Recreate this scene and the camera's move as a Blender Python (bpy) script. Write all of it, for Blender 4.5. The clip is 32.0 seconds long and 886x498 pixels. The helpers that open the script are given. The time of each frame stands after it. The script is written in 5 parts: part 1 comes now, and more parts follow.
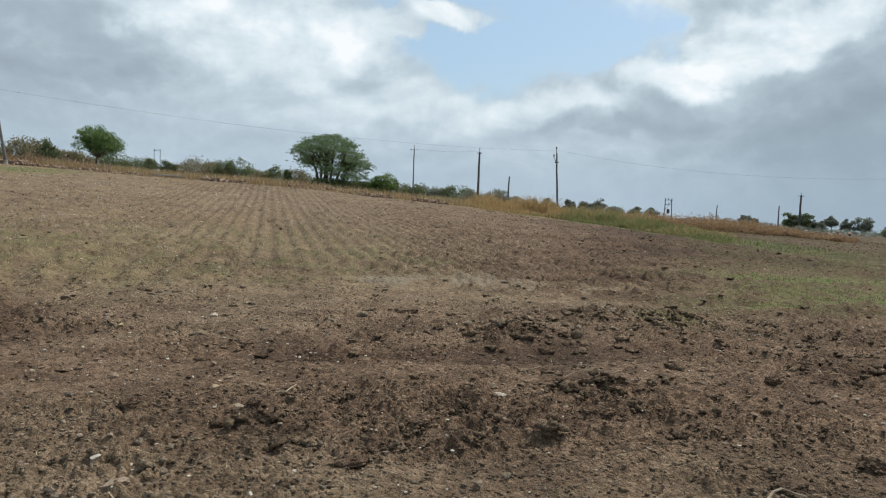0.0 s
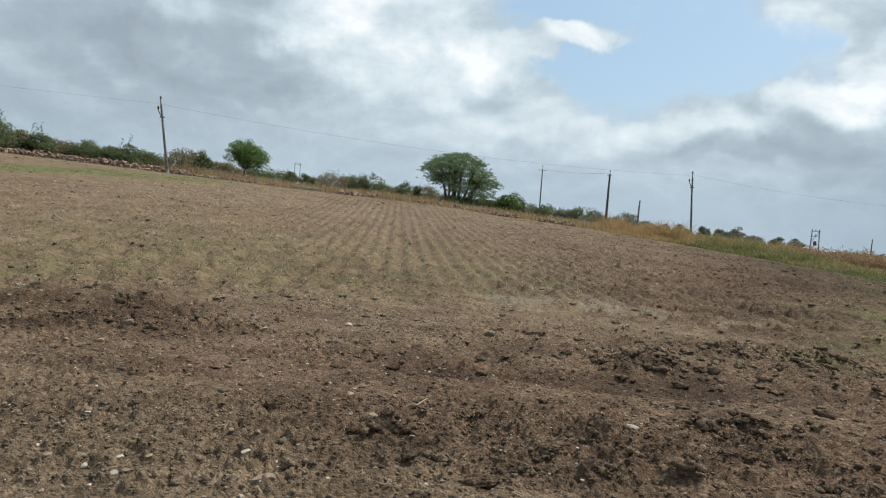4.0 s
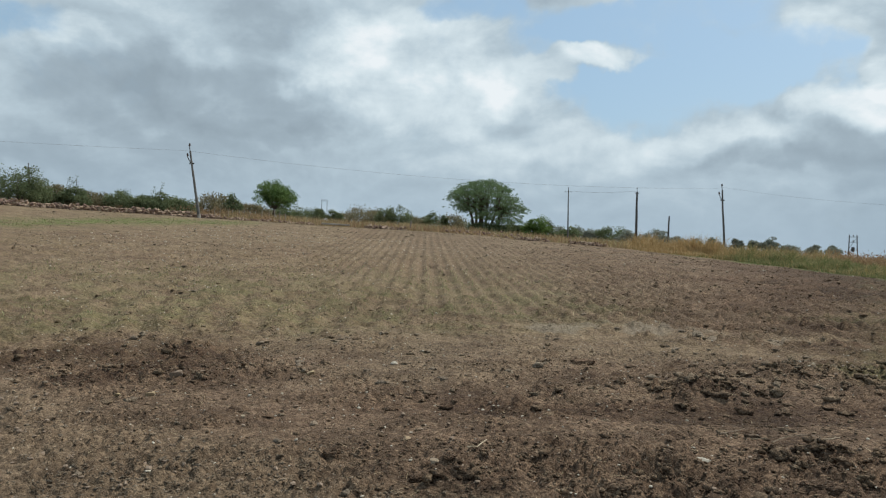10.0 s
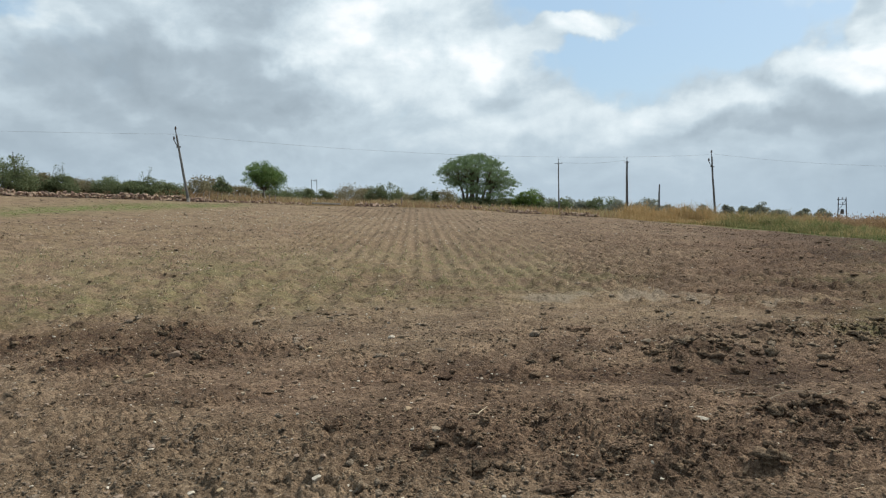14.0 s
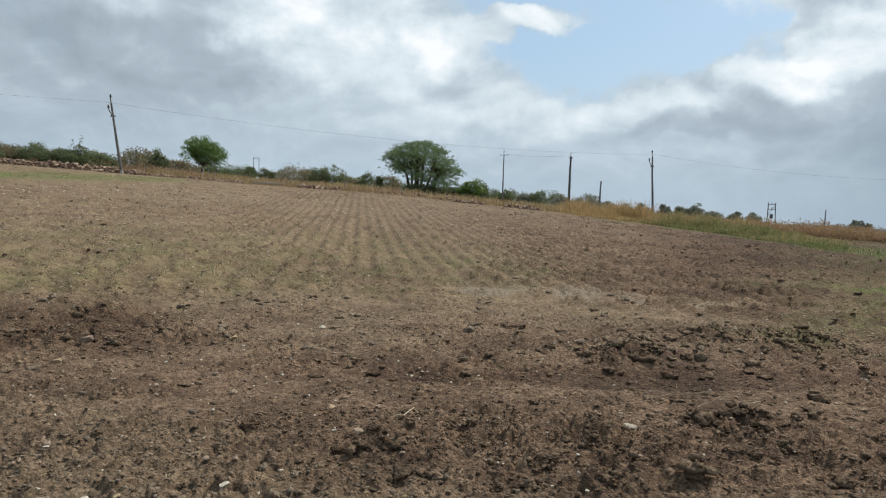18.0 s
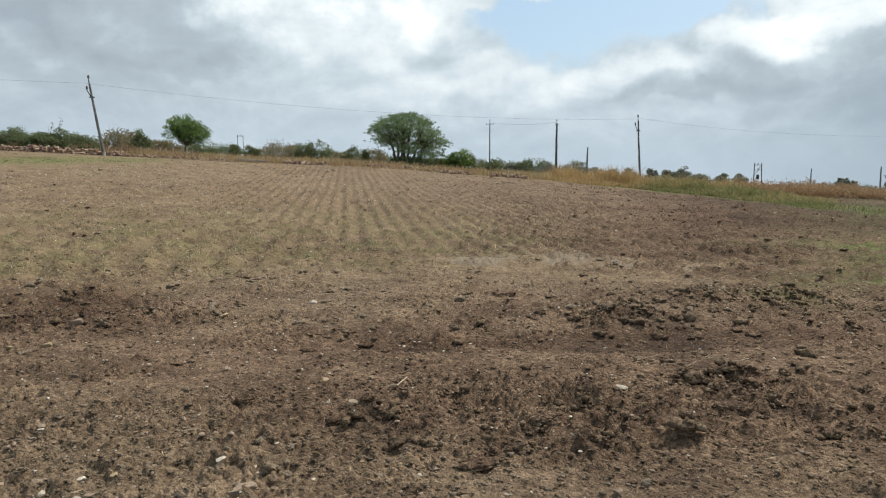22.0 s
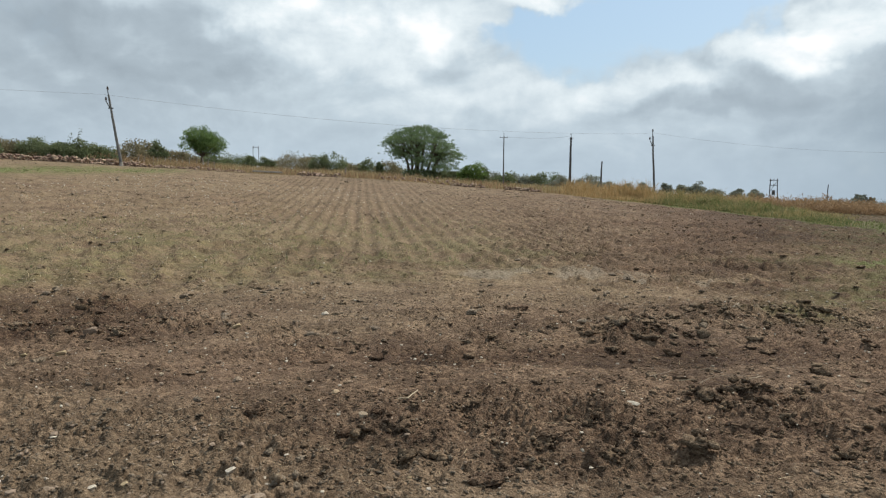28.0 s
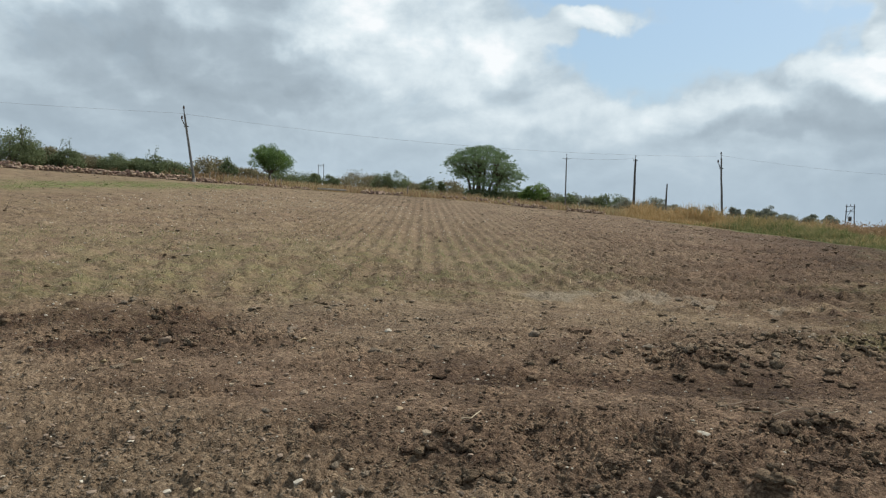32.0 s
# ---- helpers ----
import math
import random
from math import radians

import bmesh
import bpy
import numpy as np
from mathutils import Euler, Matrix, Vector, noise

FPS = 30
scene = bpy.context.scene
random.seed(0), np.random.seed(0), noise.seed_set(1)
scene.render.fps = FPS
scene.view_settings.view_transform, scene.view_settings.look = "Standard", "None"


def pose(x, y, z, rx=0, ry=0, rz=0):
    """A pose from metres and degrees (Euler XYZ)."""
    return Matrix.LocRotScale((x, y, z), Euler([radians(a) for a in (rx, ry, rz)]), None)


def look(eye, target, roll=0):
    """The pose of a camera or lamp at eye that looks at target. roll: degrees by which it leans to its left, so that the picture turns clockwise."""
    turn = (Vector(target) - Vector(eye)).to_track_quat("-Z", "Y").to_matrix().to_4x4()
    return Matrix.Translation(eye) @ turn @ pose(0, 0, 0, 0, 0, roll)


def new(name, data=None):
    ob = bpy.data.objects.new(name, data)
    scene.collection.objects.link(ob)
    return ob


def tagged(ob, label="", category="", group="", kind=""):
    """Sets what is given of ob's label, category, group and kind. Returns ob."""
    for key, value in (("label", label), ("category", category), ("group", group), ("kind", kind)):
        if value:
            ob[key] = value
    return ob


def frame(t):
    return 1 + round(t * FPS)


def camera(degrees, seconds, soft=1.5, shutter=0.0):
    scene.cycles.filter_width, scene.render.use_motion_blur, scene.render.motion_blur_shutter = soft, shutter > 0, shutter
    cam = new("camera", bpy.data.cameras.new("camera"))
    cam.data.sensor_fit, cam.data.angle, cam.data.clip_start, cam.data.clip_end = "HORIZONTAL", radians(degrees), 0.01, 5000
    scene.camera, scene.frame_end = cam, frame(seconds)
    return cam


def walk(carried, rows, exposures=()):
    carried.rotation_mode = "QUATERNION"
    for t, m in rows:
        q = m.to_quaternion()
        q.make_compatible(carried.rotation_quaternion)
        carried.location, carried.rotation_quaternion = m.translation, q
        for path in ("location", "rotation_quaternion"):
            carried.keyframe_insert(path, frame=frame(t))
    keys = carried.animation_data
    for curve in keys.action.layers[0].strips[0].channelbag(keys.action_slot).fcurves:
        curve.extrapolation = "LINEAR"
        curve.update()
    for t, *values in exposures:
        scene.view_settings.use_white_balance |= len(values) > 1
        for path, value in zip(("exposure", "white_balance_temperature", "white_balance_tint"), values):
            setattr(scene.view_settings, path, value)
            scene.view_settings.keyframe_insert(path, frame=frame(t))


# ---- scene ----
SOIL_ROWS_AZ = 13.9


def aim(x, y, z, yaw, pitch, roll):
    """A camera pose from a place, a heading to the left of +y, a tilt up and a lean."""
    return pose(x, y, z, 0, 0, yaw) @ pose(0, 0, 0, 90 + pitch) @ pose(0, 0, 0, 0, 0, roll)


PATH = [
    (0.0, 0.184, -0.109, 1.443, -0.21, -3.57, 1.97),
    (0.5, 0.201, -0.129, 1.457, -2.17, -2.97, 1.72),
    (1.0, 0.194, -0.134, 1.458, -0.12, -2.35, 1.02),
    (1.5, 0.192, -0.130, 1.457, -0.06, -2.35, 1.14),
    (2.0, 0.165, -0.141, 1.450, 1.60, -3.02, 0.63),
    (2.5, 0.145, -0.153, 1.454, 4.15, -3.30, 1.30),
    (3.0, 0.180, -0.136, 1.451, 3.32, -3.34, 1.58),
    (3.5, 0.139, -0.141, 1.457, 1.93, -2.52, 3.00),
    (4.0, 0.091, -0.158, 1.459, 9.94, -2.57, 4.29),
    (4.5, 0.062, -0.152, 1.464, 16.04, -3.48, 5.26),
    (6.5, -0.059, -0.022, 1.501, 17.88, -1.74, 1.59),
    (7.0, -0.014, -0.029, 1.510, 10.16, -0.60, 0.72),
    (7.5, -0.015, -0.071, 1.512, 9.14, -0.25, -0.23),
    (8.0, -0.040, -0.093, 1.519, 8.70, -0.83, 1.07),
    (8.5, -0.034, -0.108, 1.512, 7.15, -0.31, 0.63),
    (9.0, -0.081, -0.115, 1.513, 8.50, -1.17, 0.83),
    (9.5, -0.081, -0.107, 1.520, 10.04, -0.79, 1.85),
    (10.0, -0.079, -0.107, 1.519, 12.38, -0.38, 0.92),
    (10.5, -0.047, -0.097, 1.501, 13.23, -2.05, -1.92),
    (11.0, 0.033, -0.084, 1.500, 6.14, -2.11, -0.34),
    (11.5, 0.074, -0.069, 1.482, -1.45, -4.09, -1.26),
    (12.0, 0.217, -0.101, 1.472, -11.49, -3.91, -0.92),
    (12.5, 0.271, -0.068, 1.458, -25.43, -5.45, -1.02),
    (12.6, 0.280, -0.072, 1.459, -26.59, -5.02, -0.69),
    (12.8, 0.233, -0.076, 1.469, -23.42, -5.90, 1.15),
    (13.0, 0.177, -0.067, 1.464, -19.48, -4.59, 0.55),
    (13.4, 0.020, -0.111, 1.468, -3.37, -2.66, -0.70),
    (13.5, -0.001, -0.116, 1.443, 1.58, -2.73, -1.65),
    (14.0, -0.100, -0.102, 1.473, 11.73, -2.34, -1.01),
    (14.5, -0.259, -0.005, 1.494, 12.63, -2.59, 2.69),
    (16.5, -0.073, 0.110, 1.528, 13.37, -4.38, 0.60),
    (17.0, -0.070, 0.119, 1.537, 10.44, -3.26, 2.09),
    (17.5, -0.095, 0.108, 1.528, 9.24, -2.36, 2.26),
    (18.0, -0.073, 0.116, 1.523, 7.00, -3.40, 1.82),
    (18.5, -0.077, 0.124, 1.519, 7.46, -4.21, 0.56),
    (19.0, -0.071, 0.147, 1.515, 5.73, -5.26, 0.74),
    (19.5, -0.083, 0.139, 1.516, 7.30, -5.69, 1.19),
    (20.0, -0.096, 0.129, 1.521, 8.06, -6.43, 2.69),
    (20.5, -0.080, 0.129, 1.516, 7.66, -6.39, 4.13),
    (21.0, -0.064, 0.140, 1.514, 4.38, -5.42, 2.10),
    (21.5, -0.066, 0.129, 1.516, 4.47, -5.00, 0.28),
    (22.0, -0.062, 0.122, 1.507, 6.10, -5.71, -0.12),
    (22.5, -0.071, 0.133, 1.514, 6.81, -6.17, 1.10),
    (23.0, -0.073, 0.137, 1.513, 6.55, -6.02, 0.99),
    (23.5, -0.080, 0.129, 1.517, 8.01, -5.61, -0.36),
    (24.0, -0.068, 0.117, 1.520, 9.77, -4.41, -0.99),
    (24.5, -0.067, 0.115, 1.523, 10.06, -4.40, -1.05),
    (25.0, -0.055, 0.127, 1.507, 9.73, -5.37, -1.19),
    (25.5, -0.045, 0.148, 1.502, 8.31, -6.52, -1.39),
    (27.5, -0.078, 0.123, 1.514, 7.71, -5.32, -0.09),
    (28.0, -0.055, 0.119, 1.510, 7.17, -4.67, 0.39),
    (28.2, -0.044, 0.120, 1.516, 9.05, -5.40, 2.80),
    (28.5, -0.074, 0.104, 1.525, 10.58, -4.44, 0.73),
    (29.0, -0.045, 0.096, 1.529, 10.69, -3.76, -0.16),
    (29.5, -0.063, 0.089, 1.529, 10.39, -3.78, -0.35),
    (30.0, -0.080, 0.077, 1.531, 13.46, -3.22, -0.41),
    (30.5, -0.075, 0.086, 1.532, 13.97, -2.76, -0.29),
    (31.0, -0.059, 0.088, 1.524, 11.71, -2.39, -0.92),
    (31.5, -0.089, 0.079, 1.518, 11.44, -2.34, -0.45),
    (32.0, -0.104, 0.088, 1.513, 12.07, -3.14, 1.40),
]
cam = camera(64.75, 32.0, soft=1.2)
EXPOSURE = [
    (0.0, -0.04, 6250, 9), (4.5, -0.01, 6280, 9), (7.0, -0.18, 6160, 7), (8.0, -0.30, 6130, 7), (9.0, -0.26, 6120, 7), (10.0, -0.18, 6160, 7), (11.0, -0.08, 6240, 8), (12.0, -0.03, 6220, 7), (13.0, 0.10, 6260, 8), (14.0, 0.03, 6320, 9),
    (17.0, 0.03, 6340, 10), (18.0, -0.01, 6300, 10), (19.0, 0.01, 6330, 10), (21.0, 0.13, 6500, 10), (23.0, 0.14, 6500, 10), (25.0, 0.06, 6420, 10), (28.0, 0.04, 6420, 10), (30.0, -0.01, 6330, 9), (32.0, -0.04, 6320, 9),
]
walk(cam, [(t, aim(*row)) for t, *row in PATH], EXPOSURE)

# ---------------------------------------------------------------- light
SUN_AZ, SUN_EL = -42.0, 53.0


def compass(az, el=0.0):
    """The unit vector at az degrees to the left of +y and el degrees up."""
    a, e = radians(az), radians(el)
    return Vector((-math.sin(a) * math.cos(e), math.cos(a) * math.cos(e), math.sin(e)))


sun = new("sun", bpy.data.lights.new("sun", "SUN"))
sun.data.energy, sun.data.angle, sun.data.color = 4.9, radians(3.0), (1.0, 0.90, 0.77)
sun.matrix_world = look(compass(SUN_AZ, SUN_EL) * 50, (0, 0, 0))


class Nodes:
    """Short hand for building node trees."""

    def __init__(self, tree):
        self.t = tree

    def add(self, kind):
        return self.t.nodes.new(kind)

    def put(self, sock, v):
        if isinstance(v, bpy.types.NodeSocket):
            self.t.links.new(v, sock)
        elif v is not None:
            sock.default_value = v

    def math(self, op, a, b=None, c=None, clamp=False):
        n = self.add("ShaderNodeMath")
        n.operation, n.use_clamp = op, clamp
        for s, v in zip(n.inputs, (a, b, c)):
            self.put(s, v)
        return n.outputs[0]

    def vmath(self, op, a, b=None, scale=None):
        n = self.add("ShaderNodeVectorMath")
        n.operation = op
        self.put(n.inputs[0], a)
        self.put(n.inputs[1], b)
        if scale is not None:
            self.put(n.inputs[3], scale)
        return n.outputs[0]

    def noise(self, vec, scale, detail=4.0, rough=0.55, distort=0.0, out=0):
        n = self.add("ShaderNodeTexNoise")
        self.put(n.inputs["Vector"], vec)
        n.inputs["Scale"].default_value = scale
        n.inputs["Detail"].default_value = detail
        n.inputs["Roughness"].default_value = rough
        n.inputs["Distortion"].default_value = distort
        return n.outputs[out]

    def ramp(self, fac, stops, ease="EASE"):
        n = self.add("ShaderNodeValToRGB")
        n.color_ramp.interpolation = ease
        while len(n.color_ramp.elements) < len(stops):
            n.color_ramp.elements.new(0.5)
        for e, (p, c) in zip(n.color_ramp.elements, stops):
            e.position = p
            e.color = (*c, 1) if len(c) == 3 else c
        self.put(n.inputs[0], fac)
        return n.outputs[0]

    def mix(self, fac, a, b, blend="MIX"):
        n = self.add("ShaderNodeMix")
        n.data_type, n.blend_type = "RGBA", blend
        self.put(n.inputs[0], fac)
        self.put(n.inputs[6], (*a, 1) if isinstance(a, tuple) and len(a) == 3 else a)
        self.put(n.inputs[7], (*b, 1) if isinstance(b, tuple) and len(b) == 3 else b)
        return n.outputs[2]

    def range(self, v, a, b, c=0.0, d=1.0, smooth=True):
        n = self.add("ShaderNodeMapRange")
        n.interpolation_type = "SMOOTHSTEP" if smooth else "LINEAR"
        self.put(n.inputs[0], v)
        for s, q in zip(n.inputs[1:5], (a, b, c, d)):
            s.default_value = q
        return n.outputs[0]


# ---------------------------------------------------------------- sky
def build_sky():
    world = bpy.data.worlds.new("sky")
    scene.world = world
    world.use_nodes = True
    t = world.node_tree
    t.nodes.clear()
    N = Nodes(t)
    out = N.add("ShaderNodeOutputWorld")
    bg = N.add("ShaderNodeBackground")
    t.links.new(bg.outputs[0], out.inputs[0])
    way = N.add("ShaderNodeTexCoord").outputs["Generated"]
    sep = N.add("ShaderNodeSeparateXYZ")
    t.links.new(way, sep.inputs[0])
    x, y, z = sep.outputs
    az = N.math("MULTIPLY", N.math("ARCTAN2", N.math("MULTIPLY", x, -1.0), y), 57.2958)
    el = N.math("MULTIPLY", N.math("ARCSINE", z), 57.2958)
    # billows a little flatter than they are wide
    flat = N.add("ShaderNodeCombineXYZ")
    N.put(flat.inputs[0], x)
    N.put(flat.inputs[1], y)
    N.put(flat.inputs[2], N.math("MULTIPLY", z, 1.7))
    deck = flat.outputs[0]
    warp = N.vmath("SUBTRACT", N.noise(way, 7.0, 5.0, 0.52, out=1), (0.5, 0.5, 0.5))
    wsep = N.add("ShaderNodeSeparateXYZ")
    t.links.new(warp, wsep.inputs[0])
    waz = N.math("MULTIPLY_ADD", wsep.outputs[0], 16.0, az)
    wel = N.math("MULTIPLY_ADD", wsep.outputs[1], 8.0, el)

    def lobe(a, e, ra, re):
        p = N.math("DIVIDE", N.math("SUBTRACT", waz, a), ra)
        q = N.math("DIVIDE", N.math("SUBTRACT", wel, e), re)
        d = N.math("ADD", N.math("MULTIPLY", p, p), N.math("MULTIPLY", q, q))
        return N.range(d, 1.6, 0.2)

    def total(lobes, base):
        s = base
        for a, e, ra, re, w in lobes:
            s = N.math("MULTIPLY_ADD", lobe(a, e, ra, re), w, s)
        return s

    n1 = N.noise(deck, 6.5, 9.0, 0.56, 0.2)
    n2 = N.noise(N.vmath("ADD", deck, (0.010, 0.0, 0.030)), 6.5, 9.0, 0.56, 0.2)
    n3 = N.noise(way, 9.0, 7.0, 0.62, 0.4)
    puff = N.math("SUBTRACT", n1, n2)
    gaps = total([(-5, 12, 9, 3.0, 1.0), (-12, 13.2, 5, 2.6, 0.8), (3, 15.2, 4.0, 1.8, 0.5), (9, 18.3, 4.5, 1.6, 0.6), (-4, 17, 9, 2.2, 0.8), (-0.6, 14.5, 4.6, 1.3, -0.85), (3.6, 13.6, 2.6, 1.0, -0.4), (45, 15.5, 4, 1.6, 0.45), (-16.5, 12.5, 1.5, 2.0, 0.3)], 0.0)
    cover = N.range(N.math("MULTIPLY_ADD", N.math("SUBTRACT", n3, 0.5), -1.3, gaps), 0.10, 0.80, 1.0, 0.0)
    tone = total([
        (21, 15, 4.5, 3.0, 0.34), (12, 11.5, 6, 2.5, 0.26), (14, 15.5, 6, 3, 0.22), (6, 12.5, 4, 2, 0.2), (-22, 12, 4.2, 1.8, 0.34), (-27.5, 13.7, 3.5, 1.6, 0.36), (-18, 10, 3.5, 1.6, 0.30), (-9, 8, 6, 1.2, 0.17),
        (-37, 10.3, 1.6, 0.6, 0.30), (-41, 10, 2.6, 0.8, 0.34), (-46, 9.6, 3, 0.7, 0.32), (-51, 11.8, 3, 0.7, 0.26), (2, 8, 8, 1.5, 0.17), (41, 14.3, 3, 1.5, 0.2), (36, 9.4, 2.5, 1.2, 0.13), (-0.6, 14.5, 4, 1.2, 0.30), (-15, 14.8, 3, 2, 0.2),
        (30, 11, 8, 2.5, -0.26), (38, 11.5, 6, 3, -0.30), (27, 16, 5, 3, -0.22), (25, 9, 5, 1.2, -0.2), (-27, 8.0, 6, 2.5, -0.22), (-31, 5, 8, 3, -0.22), (-12, 6.6, 4, 1.0, -0.2), (-17, 7.2, 4, 1.6, -0.16), (-20, 5.6, 5, 1.3, -0.2), (-49, 6, 12, 2, -0.15), (-32, 10, 6, 4, -0.14), (22, 10, 3, 1, -0.12), (36, 6, 13, 3.5, -0.22)], 0.52)
    tone = N.math("MULTIPLY_ADD", puff, 1.15, tone)
    tone = N.math("MULTIPLY_ADD", N.math("SUBTRACT", n3, 0.5), 0.30, tone)
    cloud = N.ramp(tone, [(0.0, (0.35, 0.415, 0.465)), (0.28, (0.42, 0.495, 0.550)), (0.55, (0.560, 0.650, 0.705)), (0.84, (0.800, 0.875, 0.900)), (1.0, (0.985, 1.0, 1.0))], "LINEAR")
    haze = N.range(el, 9.0, -1.0)
    cloud = N.mix(N.math("MULTIPLY", haze, 0.8), cloud, (0.43, 0.525, 0.61))
    cloud = N.mix(N.math("MULTIPLY", lobe(-40.0, 2.0, 21.0, 7.5), 0.42), cloud, (0.25, 0.325, 0.385))
    clear = N.add("ShaderNodeTexSky")
    clear.sky_type, clear.sun_disc = "NISHITA", False
    clear.sun_elevation, clear.sun_rotation = radians(SUN_EL), radians(-SUN_AZ)
    clear.air_density, clear.dust_density = 1.2, 2.0
    blue = N.mix(0.55, N.vmath("SCALE", clear.outputs[0], None, 0.12), (0.42, 0.62, 0.80))
    sky = N.mix(cover, blue, cloud)
    t.links.new(sky, bg.inputs[0])
    bg.inputs[1].default_value = 1.0


build_sky()


# ---------------------------------------------------------------- materials
def material(name):
    m = bpy.data.materials.new(name)
    m.use_nodes = True
    m.node_tree.nodes.clear()
    N = Nodes(m.node_tree)
    out = N.add("ShaderNodeOutputMaterial")
    b = N.add("ShaderNodeBsdfPrincipled")
    m.node_tree.links.new(b.outputs[0], out.inputs[0])
    return m, N, b


def bump(N, b, height, strength, distance):
    n = N.add("ShaderNodeBump")
    n.inputs["Strength"].default_value, n.inputs["Distance"].default_value = strength, distance
    N.put(n.inputs["Height"], height)
    N.put(b.inputs["Normal"], n.outputs[0])


def attribute(N, name):
    n = N.add("ShaderNodeAttribute")
    n.attribute_name = name
    return n.outputs["Fac"]


def soil_material():
    m, N, b = material("ploughed_soil")
    p = N.add("ShaderNodeNewGeometry").outputs["Position"]
    wet_dark, dust_pale, green, straw = (attribute(N, k) for k in ("wet_dark", "dust_pale", "green", "straw"))
    big = N.noise(p, 0.35, 5.0, 0.6)
    mid = N.noise(p, 2.6, 7.0, 0.7)
    fine = N.noise(p, 17.0, 8.0, 0.75)
    grit = N.noise(p, 75.0, 3.0, 0.65)
    crumb = N.add("ShaderNodeTexVoronoi")
    N.put(crumb.inputs["Vector"], N.vmath("ADD", p, N.vmath("SCALE", N.noise(p, 14.0, 3.0, 0.6, out=1), None, 0.05)))
    crumb.inputs["Scale"].default_value = 24.0
    cell = crumb.outputs["Distance"]
    speck = N.noise(p, 48.0, 4.0, 0.7)
    palm_size = N.noise(p, 6.5, 4.0, 0.7)
    tint = N.math("ADD", N.math("MULTIPLY", mid, 0.24), N.math("ADD", N.math("MULTIPLY", fine, 0.32), N.math("MULTIPLY", speck, 0.24)))
    tint = N.math("MULTIPLY_ADD", palm_size, 0.20, tint)
    pieces = N.add("ShaderNodeSeparateXYZ")
    N.put(pieces.inputs[0], crumb.outputs["Color"])
    small = N.add("ShaderNodeTexVoronoi")
    N.put(small.inputs["Vector"], p)
    small.inputs["Scale"].default_value = 62.0
    bits = N.add("ShaderNodeSeparateXYZ")
    N.put(bits.inputs[0], small.outputs["Color"])
    tint = N.math("MULTIPLY_ADD", N.math("SUBTRACT", pieces.outputs[0], 0.5), 0.13, tint)
    tint = N.math("MULTIPLY_ADD", N.math("SUBTRACT", bits.outputs[0], 0.5), 0.12, tint)
    hand = N.noise(p, 1.1, 6.0, 0.68)
    tint = N.math("MULTIPLY_ADD", N.math("SUBTRACT", hand, 0.5), 0.50, tint)
    base = N.ramp(tint, [(0.36, (0.056, 0.036, 0.025)), (0.5, (0.110, 0.074, 0.050)), (0.635, (0.232, 0.161, 0.109))])
    pale = N.ramp(tint, [(0.36, (0.088, 0.065, 0.044)), (0.52, (0.176, 0.131, 0.087)), (0.655, (0.303, 0.235, 0.160))])
    dark = N.ramp(tint, [(0.36, (0.038, 0.023, 0.017)), (0.5, (0.075, 0.048, 0.032)), (0.635, (0.156, 0.104, 0.069))])
    c = N.mix(N.math("MULTIPLY_ADD", N.math("SUBTRACT", big, 0.5), 1.2, dust_pale, clamp=True), base, pale)
    c = N.mix(N.math("MULTIPLY_ADD", N.math("SUBTRACT", mid, 0.5), 1.2, wet_dark, clamp=True), c, dark)
    strawc = N.ramp(fine, [(0.35, (0.150, 0.113, 0.056)), (0.65, (0.335, 0.270, 0.144))])
    c = N.mix(N.math("MULTIPLY", straw, N.range(N.noise(p, 5.0, 5.0, 0.7), 0.42, 0.62)), c, strawc)
    grass = N.ramp(fine, [(0.35, (0.059, 0.078, 0.025)), (0.65, (0.157, 0.192, 0.066))])
    c = N.mix(N.math("MULTIPLY", green, N.range(N.noise(p, 2.4, 6.0, 0.7), 0.37, 0.53)), c, grass)
    red = N.range(N.noise(p, 0.45, 4.0), 0.5, 0.72)
    c = N.mix(N.math("MULTIPLY", red, 0.40), c, N.mix(tint, (0.086, 0.054, 0.037), (0.256, 0.176, 0.125)))
    # deepest tone, for the wet lane and the darker eastern soil
    c = N.mix(N.range(wet_dark, 0.9, 1.6, 0.0, 0.45), c, N.mix(1.0, c, (0.24, 0.23, 0.195), "MULTIPLY"))
    c = N.mix(N.range(dust_pale, 0.9, 1.25, 0.0, 0.5), c, N.mix(tint, (0.11, 0.094, 0.074), (0.30, 0.265, 0.22)))
    c = N.mix(N.range(grit, 0.60, 0.70, 0.0, 0.6), c, (0.275, 0.248, 0.203))
    N.put(b.inputs["Base Color"], c)
    b.inputs["Roughness"].default_value = 0.95
    b.inputs["Specular IOR Level"].default_value = 0.12
    h = N.math("ADD", N.math("MULTIPLY", fine, 0.8), N.math("MULTIPLY_ADD", grit, 0.35, N.math("MULTIPLY", speck, 0.65)))
    h = N.math("MULTIPLY_ADD", palm_size, 0.7, h)
    h = N.math("MULTIPLY_ADD", cell, -0.55, h)
    h = N.math("MULTIPLY_ADD", small.outputs["Distance"], -0.22, h)
    bump(N, b, h, 1.0, 0.028)
    return m


